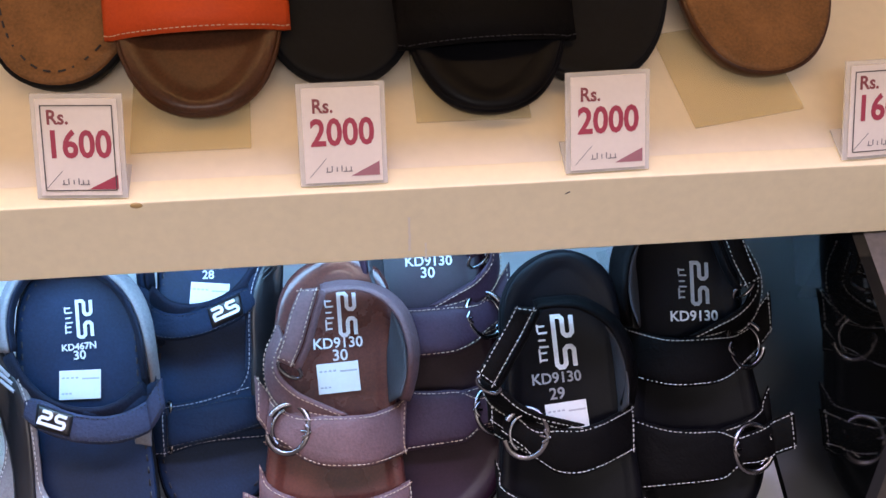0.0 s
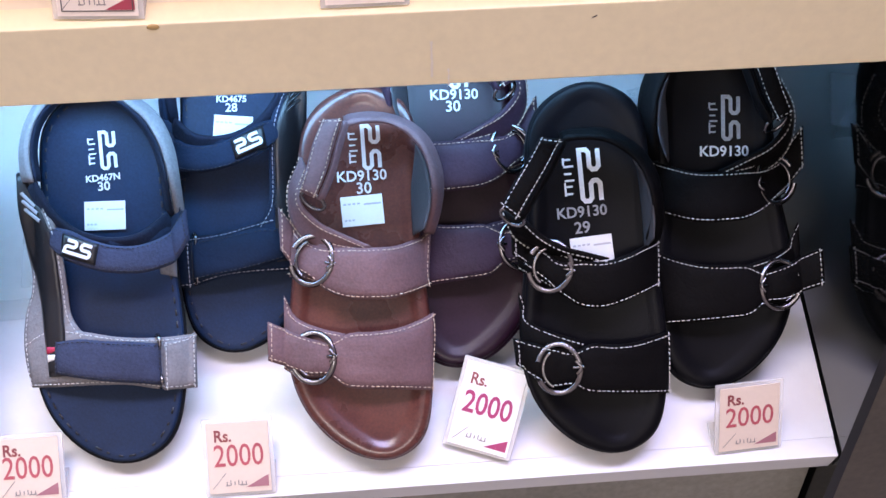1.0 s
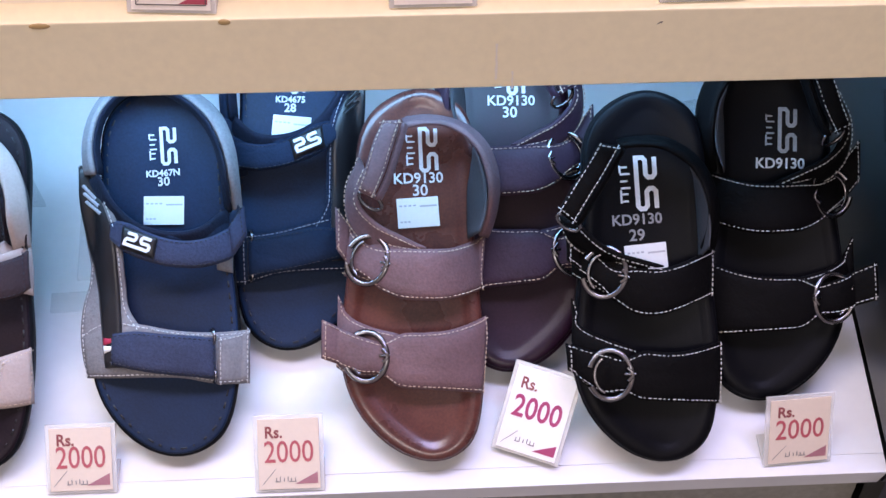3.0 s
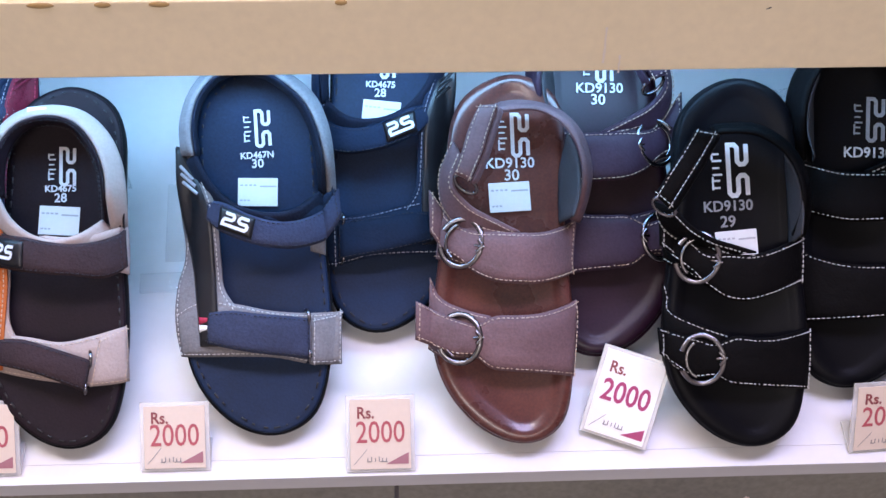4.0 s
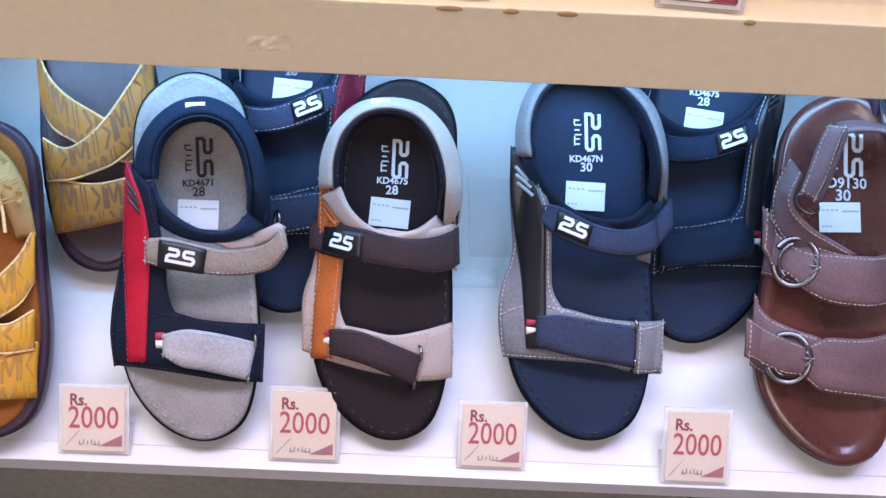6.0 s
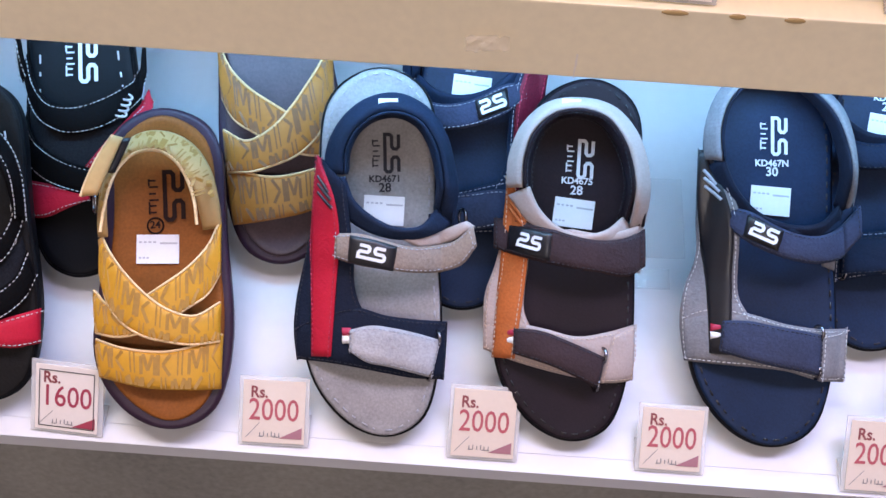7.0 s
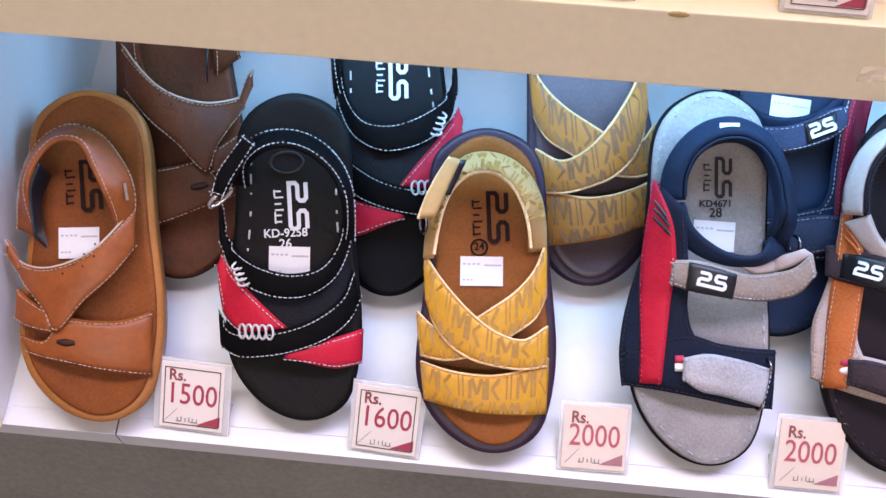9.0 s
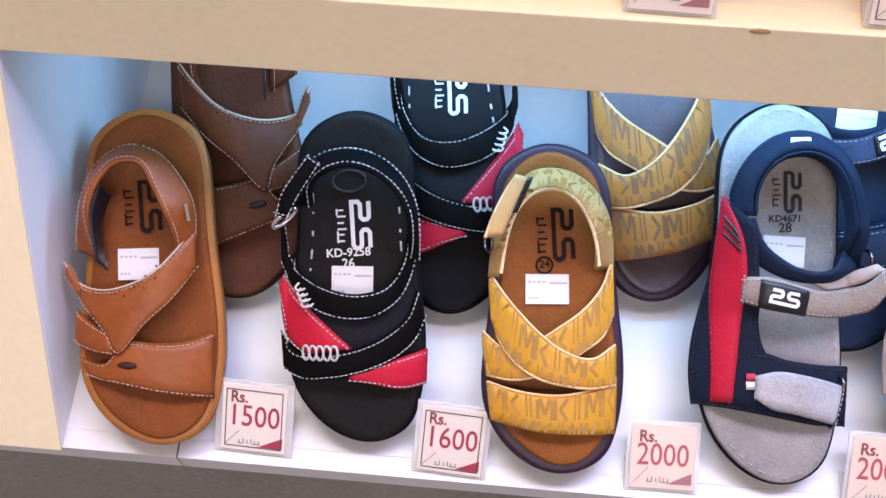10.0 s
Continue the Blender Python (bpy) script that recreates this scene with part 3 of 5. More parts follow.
def ring(s, u, v, r, z=0.0, mat="metal", wire=0.0009, tall=1.0):
    c = s.spot(u, v) + Vector((0, 0, z))
    pts = [c + Vector((0.35 * r * math.cos(a), r * tall * math.sin(a), r * math.cos(a))) for a in [math.tau * i / 20 for i in range(20)]]
    s.tube("strap_ring", pts, wire, mat)


# ---- cutting lines of the uppers, in plan coordinates ----
BEIGE_CUT = {
    "collar": ([(-1.07, .674), (-1.06, .761), (-.91, .843), (-.60, .904), (-.17, .921), (.26, .906), (.58, .849), (.76, .769), (.82, .682), (.80, .595)], [(-.88, .672), (-.89, .747), (-.79, .820), (-.53, .873), (-.16, .890), (.20, .869), (.44, .811), (.57, .740), (.61, .665), (.60, .590)]),
    "lining": ([(-.88, .672), (-.89, .746), (-.79, .817), (-.55, .871), (-.19, .890), (.17, .874), (.42, .820), (.56, .751), (.61, .678), (.57, .604)], [(-.79, .677), (-.80, .745), (-.72, .811), (-.51, .863), (-.19, .882), (.13, .863), (.35, .811), (.49, .749), (.53, .682), (.49, .615)]),
    "collar_front": ([(-1.05, .656), (-.79, .593), (-.47, .546), (-.08, .524), (.32, .538), (.62, .591)], [(-.79, .677), (-.64, .620), (-.39, .577), (-.08, .559), (.24, .573), (.49, .615)]),
    "quarter": ([(-1.08, .683), (-1.09, .608), (-1.11, .533), (-1.18, .460), (-1.28, .389), (-1.28, .314), (-1.25, .239)], [(-.78, .649), (-.75, .589), (-.73, .529), (-.73, .468), (-.75, .408), (-.74, .348), (-.62, .292)]),
    "vamp": ([(-1.26, .238), (-.86, .214), (-.45, .195), (-.04, .181), (.38, .171), (.80, .180)], [(-1.28, .308), (-.86, .313), (-.45, .303), (-.04, .288), (.36, .303), (.76, .329)]),
    "stripe": ([(-1.08, .707), (-1.10, .609), (-1.10, .511), (-1.11, .413), (-1.12, .315), (-1.13, .217)], [(-1.05, .696), (-.83, .609), (-.75, .512), (-.76, .414), (-.80, .316), (-.83, .218)]),
    "instep": ([(-1.21, .514), (-.87, .494), (-.52, .478), (-.16, .468), (.19, .462), (.55, .456), (.85, .487)], [(-1.23, .593), (-.89, .592), (-.54, .573), (-.20, .554), (.15, .545), (.51, .556), (.82, .587)]),
    "return": ([(-.20, .557), (.14, .547), (.49, .558), (.80, .586)], [(-.28, .565), (.08, .561), (.43, .571), (.75, .599)]),
    "badge": ([(-1.02, .510), (-.75, .493), (-.47, .483)], [(-1.02, .584), (-.74, .568), (-.46, .554)]),
    "toe": ([(-.85, .233), (-.56, .219), (-.27, .202), (.01, .180), (.29, .155)], [(-.86, .298), (-.54, .298), (-.24, .281), (.06, .260), (.36, .237)]),
    "tab": ([(.32, .169), (.56, .172), (.80, .180)], [(.45, .293), (.60, .312), (.76, .329)]),
}
NAVY_CUT = {
    "collar": ([(-.75, .707), (-.68, .787), (-.47, .856), (-.14, .903), (.26, .913), (.63, .876), (.86, .810), (.97, .733), (1.02, .653), (.97, .573)], [(-.48, .703), (-.46, .765), (-.31, .821), (-.05, .857), (.26, .864), (.55, .839), (.73, .786), (.81, .726), (.84, .664), (.80, .602)]),
    "lining": ([(-.48, .703), (-.46, .765), (-.31, .821), (-.05, .857), (.26, .864), (.55, .839), (.73, .786), (.81, .726), (.84, .664), (.80, .602)], [(-.46, .706), (-.43, .764), (-.30, .816), (-.06, .850), (.24, .857), (.50, .832), (.66, .783), (.74, .727), (.77, .669), (.73, .611)]),
    "collar_front": ([(-.73, .691), (-.56, .615), (-.24, .563), (.17, .538), (.59, .542), (.98, .572)], [(-.46, .699), (-.35, .639), (-.11, .595), (.18, .567), (.51, .567), (.73, .611)]),
    "quarter": ([(-.77, .746), (-.85, .657), (-.93, .568), (-1.06, .482), (-1.18, .394), (-1.23, .305), (-1.19, .215)], [(-.46, .676), (-.43, .614), (-.40, .553), (-.37, .491), (-.38, .430), (-.32, .370), (-.15, .319)]),
    "vamp": ([(-1.20, .218), (-.79, .212), (-.39, .199), (.01, .182), (.41, .165), (.82, .156)], [(-1.20, .306), (-.80, .337), (-.39, .358), (.02, .335), (.44, .321), (.87, .311)]),
    "stripe": ([(-.83, .757), (-.91, .652), (-.96, .546), (-.97, .440), (-.97, .333), (-.98, .227)], [(-.81, .747), (-.62, .648), (-.56, .545), (-.61, .439), (-.66, .334), (-.71, .228)]),
    "instep": ([(-.62, .489), (-.29, .468), (.05, .457), (.39, .447), (.73, .446), (1.07, .463), (1.28, .513)], [(-.60, .550), (-.28, .549), (.03, .531), (.35, .514), (.68, .515), (1.00, .526), (1.24, .566)]),
    "return": ([(.49, .512), (.77, .518), (1.03, .535), (1.26, .566)], [(.05, .555), (.43, .545), (.80, .555), (1.17, .577)]),
    "badge": ([(-.45, .475), (-.15, .463), (.15, .451)], [(-.41, .546), (-.10, .533), (.21, .514)]),
    "toe": ([(-.45, .245), (-.22, .214), (.06, .201), (.35, .184), (.63, .166)], [(-.44, .298), (-.15, .309), (.16, .300), (.46, .284), (.75, .264)]),
    "tab": ([(.60, .161), (.71, .159), (.82, .156)], [(.68, .268), (.75, .293), (.87, .311)]),
}
SLATE_CUT = {
    "collar": ([(-.93, .749), (-.91, .842), (-.74, .928), (-.40, .989), (.05, .994), (.46, .952), (.79, .889), (.94, .801), (.97, .708), (.97, .615)], [(-.75, .739), (-.77, .821), (-.65, .900), (-.36, .955), (.04, .965), (.39, .926), (.67, .865), (.82, .789), (.88, .707), (.88, .624)]),
    "lining": ([(-.75, .739), (-.77, .821), (-.65, .900), (-.36, .955), (.04, .965), (.39, .926), (.67, .865), (.82, .789), (.88, .707), (.88, .624)], [(-.73, .746), (-.75, .824), (-.64, .898), (-.37, .952), (0, .960), (.34, .924), (.59, .866), (.74, .795), (.80, .718), (.79, .640)]),
    "collar_front": ([(-.88, .735), (-.67, .653), (-.36, .586), (.06, .551), (.50, .551), (.87, .604)], [(-.73, .746), (-.57, .671), (-.30, .611), (.07, .580), (.46, .584), (.78, .636)]),
    "quarter": ([(-1.01, .781), (-1.02, .687), (-1.01, .593), (-.99, .498), (-1.13, .411), (-1.18, .319), (-1.11, .226)], [(-.75, .734), (-.62, .669), (-.53, .602), (-.51, .532), (-.51, .462), (-.49, .392), (-.33, .332)]),
    "vamp": ([(-1.11, .226), (-.70, .218), (-.29, .212), (.12, .203), (.52, .182), (.93, .176)], [(-1.16, .343), (-.74, .367), (-.32, .347), (.10, .324), (.54, .314), (.98, .317)]),
    "stripe": ([(-1.01, .773), (-1.03, .668), (-.97, .563), (-.89, .458), (-.86, .352), (-.84, .246)], [(-.95, .775), (-.73, .675), (-.60, .569), (-.59, .460), (-.59, .351), (-.61, .242)]),
    "instep": ([(-.70, .586), (-.46, .537), (-.16, .504), (.17, .485), (.51, .482), (.83, .504), (1.06, .557)], [(-.69, .627), (-.40, .609), (-.11, .574), (.20, .552), (.53, .554), (.82, .584), (1.05, .634)]),
    "return": ([(.04, .563), (.42, .551), (.77, .576), (1.03, .633)], [(.01, .572), (.36, .569), (.68, .593), (.96, .636)]),
    "badge": ([(-.50, .545), (-.29, .526), (-.09, .508)], [(-.45, .600), (-.24, .579), (-.02, .559)]),
    "toe": ([(-.74, .253), (-.43, .233), (-.11, .217), (.21, .205), (.53, .193)], [(-.70, .329), (-.40, .330), (-.08, .318), (.24, .308), (.55, .298)]),
    "tab": ([(.54, .179), (.74, .178), (.93, .178)], [(.58, .299), (.78, .307), (.98, .318)]),
}
BROWN_CUT = {
    "low": ([(-1.44, .280), (-1.18, .260), (-.93, .239), (-.65, .232), (-.44, .200), (-.17, .191), (.11, .186), (.39, .180), (.66, .174)], [(-1.42, .379), (-1.16, .354), (-.90, .330), (-.62, .316), (-.36, .335), (-.07, .335), (.22, .339), (.50, .354), (.76, .377)]),
    "up": ([(-1.20, .564), (-1.04, .519), (-.82, .486), (-.61, .449), (-.37, .425), (-.09, .418), (.19, .417), (.46, .428), (.72, .448)], [(-1.20, .674), (-1.03, .626), (-.86, .580), (-.60, .557), (-.31, .552), (-.02, .549), (.28, .551), (.55, .568), (.81, .594)]),
    "lowbase": ([(-1.26, .258), (-1.05, .235), (-.82, .230), (-.58, .229)], [(-1.21, .449), (-1.05, .389), (-.75, .355), (-.42, .335)]),
    "upbase": ([(-1.10, .497), (-.93, .487), (-.77, .472), (-.62, .457)], [(-1.01, .679), (-.81, .612), (-.47, .572), (-.08, .551)]),
    "sling": ([(.81, .582), (.91, .640), (.97, .701), (.95, .763), (.85, .821), (.64, .867), (.36, .892), (.05, .902), (-.26, .897)], [(.69, .587), (.78, .637), (.82, .690), (.79, .744), (.70, .794), (.53, .835), (.29, .861), (.02, .866), (-.25, .858)]),
    "lin": ([(.70, .585), (.79, .640), (.81, .697), (.77, .754), (.66, .807)], [(.57, .580), (.57, .628), (.58, .675), (.60, .723), (.66, .769)]),
    "tabstrap": ([(-.29, .876), (-.41, .809), (-.53, .741), (-.69, .678)], [(-.52, .873), (-.66, .816), (-.76, .756), (-.87, .697)]),
    "wing": ([(-.83, .799), (-1.01, .724), (-1.02, .640), (-.79, .574), (-.37, .556)], [(-.75, .749), (-.87, .681), (-.66, .624), (-.34, .587), (-.01, .554)]),
}
BLACK_CUT = {
    "low": ([(-1.27, .275), (-1.05, .241), (-.83, .209), (-.57, .208), (-.38, .186), (-.11, .177), (.16, .169), (.43, .161), (.69, .152)], [(-1.28, .345), (-1.03, .328), (-.78, .311), (-.53, .297), (-.29, .311), (-.03, .303), (.23, .301), (.49, .307), (.75, .315)]),
    "up": ([(-1.18, .562), (-.97, .527), (-.78, .487), (-.59, .447), (-.39, .413), (-.13, .403), (.13, .412), (.39, .427), (.65, .442)], [(-1.17, .643), (-.99, .604), (-.79, .567), (-.59, .532), (-.33, .529), (-.06, .523), (.20, .531), (.45, .546), (.71, .561)]),
    "lowbase": ([(-1.14, .261), (-.97, .225), (-.74, .212), (-.50, .204)], [(-1.11, .457), (-1.03, .387), (-.73, .348), (-.40, .320)]),
    "upbase": ([(-1.08, .518), (-.89, .495), (-.72, .466), (-.55, .437)], [(-1.08, .646), (-.82, .595), (-.52, .553), (-.18, .527)]),
    "sling": ([(.74, .561), (.78, .620), (.77, .679), (.73, .738), (.60, .791), (.39, .832), (.13, .859), (-.16, .863), (-.45, .861)], [(.54, .570), (.58, .621), (.57, .673), (.52, .723), (.42, .769), (.24, .805), (.02, .830), (-.23, .838), (-.48, .837)]),
    "lin": ([(.56, .570), (.59, .624), (.57, .678), (.51, .731), (.38, .777)], [(.55, .540), (.56, .593), (.56, .646), (.56, .699), (.55, .752)]),
    "tabstrap": ([(-.52, .844), (-.72, .780), (-.94, .717), (-1.16, .654)], [(-.78, .851), (-.96, .797), (-1.15, .744), (-1.33, .690)]),
    "wing": ([(-1.24, .681), (-1.16, .623), (-.93, .582), (-.66, .555), (-.38, .530)], [(-1.00, .648), (-.80, .604), (-.55, .572), (-.27, .551), (.01, .531)]),
}
CROSS_CUT = {
    "sling": ([(-.82, .729), (-.76, .803), (-.52, .859), (-.19, .881), (.16, .871), (.46, .832), (.67, .771), (.77, .699), (.78, .623), (.76, .547)], [(-.56, .728), (-.54, .784), (-.34, .821), (-.08, .833), (.18, .818), (.40, .785), (.57, .739), (.66, .685), (.67, .627), (.66, .569)]),
    "tabstrap": ([(-.40, .848), (-.56, .799), (-.72, .750), (-.87, .698)], [(-.54, .873), (-.74, .824), (-.93, .771), (-1.01, .708)]),
    "instep": ([(-1.08, .559), (-.91, .481), (-.63, .423), (-.25, .393), (.14, .394), (.48, .437), (.66, .513), (.75, .596)], [(-1.08, .687), (-1.04, .601), (-.80, .532), (-.46, .486), (-.07, .465), (.32, .482), (.56, .547), (.65, .631)]),
    "red1": ([(-1.13, .490), (-1.14, .413), (-1.07, .338), (-.83, .289)], [(-1.10, .525), (-.82, .445), (-.50, .372), (-.18, .301)]),
    "lower": ([(-1.15, .245), (-.86, .215), (-.53, .215), (-.21, .223), (.11, .240), (.41, .267), (.66, .311), (.81, .374)], [(-1.17, .361), (-.99, .298), (-.65, .289), (-.31, .295), (.03, .313), (.34, .345), (.60, .392), (.73, .461)]),
    "red2": ([(-.24, .215), (.10, .191), (.44, .170), (.79, .175)], [(-.24, .229), (.12, .247), (.47, .264), (.83, .280)]),
    "mesh": ([(-.83, .289), (-.45, .277), (-.08, .277), (.28, .300), (.55, .355), (.73, .427)], [(-.70, .432), (-.39, .410), (-.08, .395), (.23, .407), (.48, .449), (.67, .504)]),
}
MUSTARD_CUT = {
    "toe": ([(-.94, .175), (-.62, .153), (-.31, .134), (.02, .124), (.35, .118), (.68, .117)], [(-.97, .288), (-.64, .260), (-.29, .243), (.06, .238), (.41, .253), (.75, .282)]),
    "cross1": ([(-.86, .474), (-.77, .400), (-.58, .336), (-.30, .291), (.03, .268), (.37, .255), (.72, .261)], [(-.87, .614), (-.69, .542), (-.47, .475), (-.22, .413), (.07, .363), (.42, .340), (.75, .379)]),
    "cross2": ([(-.97, .308), (-.65, .291), (-.31, .299), (0, .325), (.30, .363), (.58, .404), (.75, .469)], [(-1.00, .439), (-.73, .385), (-.34, .397), (.01, .438), (.34, .486), (.61, .550), (.78, .631)]),
    "sling": ([(-.87, .600), (-.80, .685), (-.70, .769), (-.51, .844), (-.22, .900), (.16, .900), (.49, .857), (.69, .783), (.77, .698), (.79, .612)], [(-.74, .602), (-.68, .668), (-.60, .732), (-.46, .792), (-.23, .833), (.07, .837), (.31, .799), (.45, .740), (.52, .676), (.54, .609)]),
    "tabstrap": ([(-.36, .875), (-.48, .819), (-.60, .763), (-.72, .707)], [(-.48, .881), (-.66, .826), (-.81, .767), (-.93, .704)]),
    "hook": ([(-.27, .876), (-.51, .773)], [(-.40, .874), (-.61, .774)]),
}
TAN_CUT = {
    "heel": ([(-.96, .597), (-.84, .682), (-.70, .764), (-.47, .837), (-.12, .873), (.24, .843), (.49, .774), (.64, .692), (.61, .605), (.45, .525)], [(-.58, .553), (-.61, .626), (-.60, .699), (-.47, .767), (-.23, .817), (.05, .810), (.19, .743), (.31, .675), (.38, .603), (.34, .530)]),
    "instep": ([(-1.11, .520), (-.84, .427), (-.58, .340), (-.45, .278), (-.10, .354), (.28, .423), (.60, .506)], [(-1.14, .563), (-.95, .494), (-.59, .467), (-.22, .476), (.12, .509), (.40, .565), (.64, .630)]),
    "loop": ([(-1.08, .325), (-.91, .303), (-.72, .287), (-.53, .278)], [(-1.04, .420), (-.88, .390), (-.72, .363), (-.54, .338)]),
    "toe": ([(-.88, .226), (-.58, .201), (-.27, .178), (.04, .157), (.35, .141), (.67, .127)], [(-1.02, .278), (-.66, .255), (-.37, .312), (-.01, .303), (.37, .299), (.74, .321)]),
    "hole": ([(-.47, .244), (-.35, .234), (-.23, .237)], [(-.47, .254), (-.34, .255), (-.23, .247)]),
}


def set_back(q, low, up):
    """The same cut with the lines of the toe strap, and of all the rest, moved towards the heel."""
    return {k: tuple([(a, v + (low if k.startswith("low") else up)) for a, v in line] for line in pair) for k, pair in q.items()}


def sport(s, c, q, ink, code, size, vs, u=0.0, heel_tab=True, sticker=-4):
    """Hook-and-loop sandal: closed side quarter, coloured side stripe, padded collar, two straps."""
    s.insole_stitch(c["foot_thread"], 0.0042)
    th = c["thread"]
    s.piece("quarter", q["quarter"], c["vamp"], th, n=34, rise=0.011)
    s.piece("vamp", q["vamp"], c["vamp"], th, lift=0.0004)
    st = s.piece("side_stripe", q["stripe"], c["stripe"], c["stripe_thread"], lift=0.0031, t=0.0012, rise=0.011)
    p, r = q["stripe"]
    for i in range(3):
        f = 0.80 + 0.20 * i
        a, b = [Vector(line[int(f)]).lerp(Vector(line[int(f) + 1]), f - int(f)) for line in (p, r)]
        a, b = a.lerp(b, .25), a.lerp(b, .85)
        a, b = [s.spot(g.x, g.y + w) + Vector((0, 0, .0022 + .011 * min(1.0, max(0.0, (g.y + w - .45) / .25)))) for g, w in ((a, .03), (b, -.012))]
        s.tube("rib", [a + Vector((0, 0, .0032)), a.lerp(b, .5) + Vector((0, 0, .0042)), b + Vector((0, 0, .0034))], 0.0009, c["rib"], False, st)
    # padded collar round the heel
    k = len(q["collar"][0])
    s.piece("collar", q["collar"], c["collar"], c["collar_thread"], [.012] * (k - 1) + [.003], [.021] * (k - 1) + [.008], t=0.0026, n=44)
    s.piece("lining", q["lining"], c["lining"], c["lining_thread"], [.0225] * (k - 1) + [.0095], [.013] * (k - 1) + [.004], t=0.0016, n=44, inset=0.0008)
    inner = [(a * .97, b - .008) for a, b in q["collar"][0]]
    s.piece("backstay", (q["collar"][0], inner), c["lining"], None, .012, .0005, t=0.0012, n=40)
    s.piece("collar_front", q["collar_front"], c["front"], None, [.012, .014, .016, .016, .014, .006], [.021, .021, .021, .021, .020, .010], t=0.0022, n=32)
    s.strap("anchor", [(.80, .47), (.82, .53), (.80, .60)], [(.62, .48), (.62, .54), (.64, .60)], c["tab"], None, [0, .002, .004], [.004, .006, .009], n=12)
    e = q["return"][1][-1]
    ring(s, e[0] - .06, e[1] + .012, .0046, 0.004)
    # toe strap with its hook-and-loop tab
    s.piece("toe_tab", q["tab"], c["tab"], th, lift=0.0024, n=12, ends=True)
    s.piece("toe_strap", q["toe"], c["toe_strap"], c["strap_thread"], lift=0.0044, t=0.0028, ends=True)
    a, b = q["toe"][0][-1], q["toe"][1][-1]
    ring(s, b[0] - .02, b[1] + .004, .0040, 0.0035)
    ring(s, a[0] - .02, a[1] + .010, .0036, 0.0030)
    a, b = q["toe"][0][0], q["toe"][1][0]
    for k, mat in ((0, "flag_red"), (1, "flag_white")):
        v = (a[1] + b[1]) / 2 + .012 - .020 * k
        s.strap("flag_tab", [(a[0] - .10, v), (a[0] + .02, v)], [(a[0] - .10, v + .020), (a[0] + .02, v + .020)], mat, None, lift=0.0040, t=0.001, n=4, m=2)
    # instep strap, its end doubled back through the ring
    s.piece("strap_return", q["return"], c["inner"], None, lift=0.0030, n=14, flare=0.009)
    s.piece("instep_strap", q["instep"], c["strap"], c["strap_thread"], lift=0.0062, t=0.0028, n=36, ends=True, flare=0.009)
    A, B = q["badge"]
    bd = s.piece("badge", q["badge"], "badge", None, lift=0.0094, t=0.0012, n=10)
    m = (Vector(A[1]) + Vector(B[1])) / 2
    d = s.spot(*((Vector(A[2]) + Vector(B[2])) / 2)) - s.spot(*((Vector(A[0]) + Vector(B[0])) / 2))
    if s.side < 0:
        d = -d
    d.normalize()
    x, y = s.xy(m.x, m.y)
    strokes("maker_mark", zigzag_mark(0.0135, 0.0072), 0.0017, "silver_ink", bd, pose(x, y, s.arch(m.x, m.y) + 0.0118, 0, -math.degrees(math.asin(d.z)), math.degrees(math.atan2(d.y, d.x))))
    if heel_tab:
        A, B = q["collar"]
        s.plate("heel_tab", (A[4][0] + B[4][0]) / 2 - .14, (A[4][1] + B[4][1]) / 2 + .004, .010, .0026, "flag_white", 0.0202)
    footbed_print(s, u, vs[0], 0.0086, ink, [(0, vs[1], code, 0.0050, ink), (0, vs[2], size, 0.0068, ink)], (u - .02, vs[3], 0.0215, 0.0155, sticker))


def buckled(s, c, q, ink, code, size, vs, us, sticker=True, size_mark=0.0100):
    """Two broad straps with wire buckles and a slingback that fastens with a tab."""
    th = c["thread"]
    up, dark = c["upper"], c["under"]
    for base, cut, turn in (("lowbase", "low", 0.0), ("upbase", "up", -0.25)):
        s.piece("strap_base", q[base], dark, th, n=14)
        b = s.piece("broad_strap", q[cut], up, th, lift=0.0022, t=0.0024, n=44, ends=True, start=0.009)
        A, B = q[cut]
        m = (Vector(A[2]) + Vector(B[2])) / 2
        s.buckle(m.x + .08, m.y - .004, 0.0114, turn, 0.0055, parent=b)
    s.piece("slingback", q["sling"], up, None, .010, .025, (.6, 0), t=0.0026, n=44)
    s.piece("lining", q["lin"], c["lining"], None, .024, .004, t=0.001, n=30)
    s.piece("tab", q["tabstrap"], up, th, .030, .030, t=0.0028, n=18, ends=True)
    # the tab's underside, a little proud of the opening
    A, B = q["tabstrap"]
    s.strap("tab_lining", [(a + .09, v - .006) for a, v in A], [(a + .02, v - .002) for a, v in A], dark, None, [.024] * len(A), [.028] * len(A), t=0.0014, n=16)
    s.piece("side_wing", q["wing"], dark, th, [.012, .010, .008, .010, .012], [.021, .021, .021, .020, .018], n=24)
    m = (Vector(A[-1]) + Vector(B[-1])) / 2
    x, y = s.xy(m.x + .06, m.y - .012)
    top = s.top(m.y) + 0.024
    s.tube("strap_ring", [Vector((x + .0058 * math.cos(w), y - .0030 * math.cos(w) * s.side + .0036 * math.sin(w), top + .003 * math.sin(w))) for w in [math.tau * i / 20 for i in range(20)]], 0.0010, "metal")
    lines = [(us[1] - us[0], vs[1], code, 0.0080, c["code_ink"])] + ([(us[2] - us[0], vs[2], size, 0.0086, c["code_ink"])] if size else [])
    footbed_print(s, us[0], vs[0], size_mark, ink, lines, (us[3], vs[3], 0.0225, 0.0162, 2) if sticker else None)


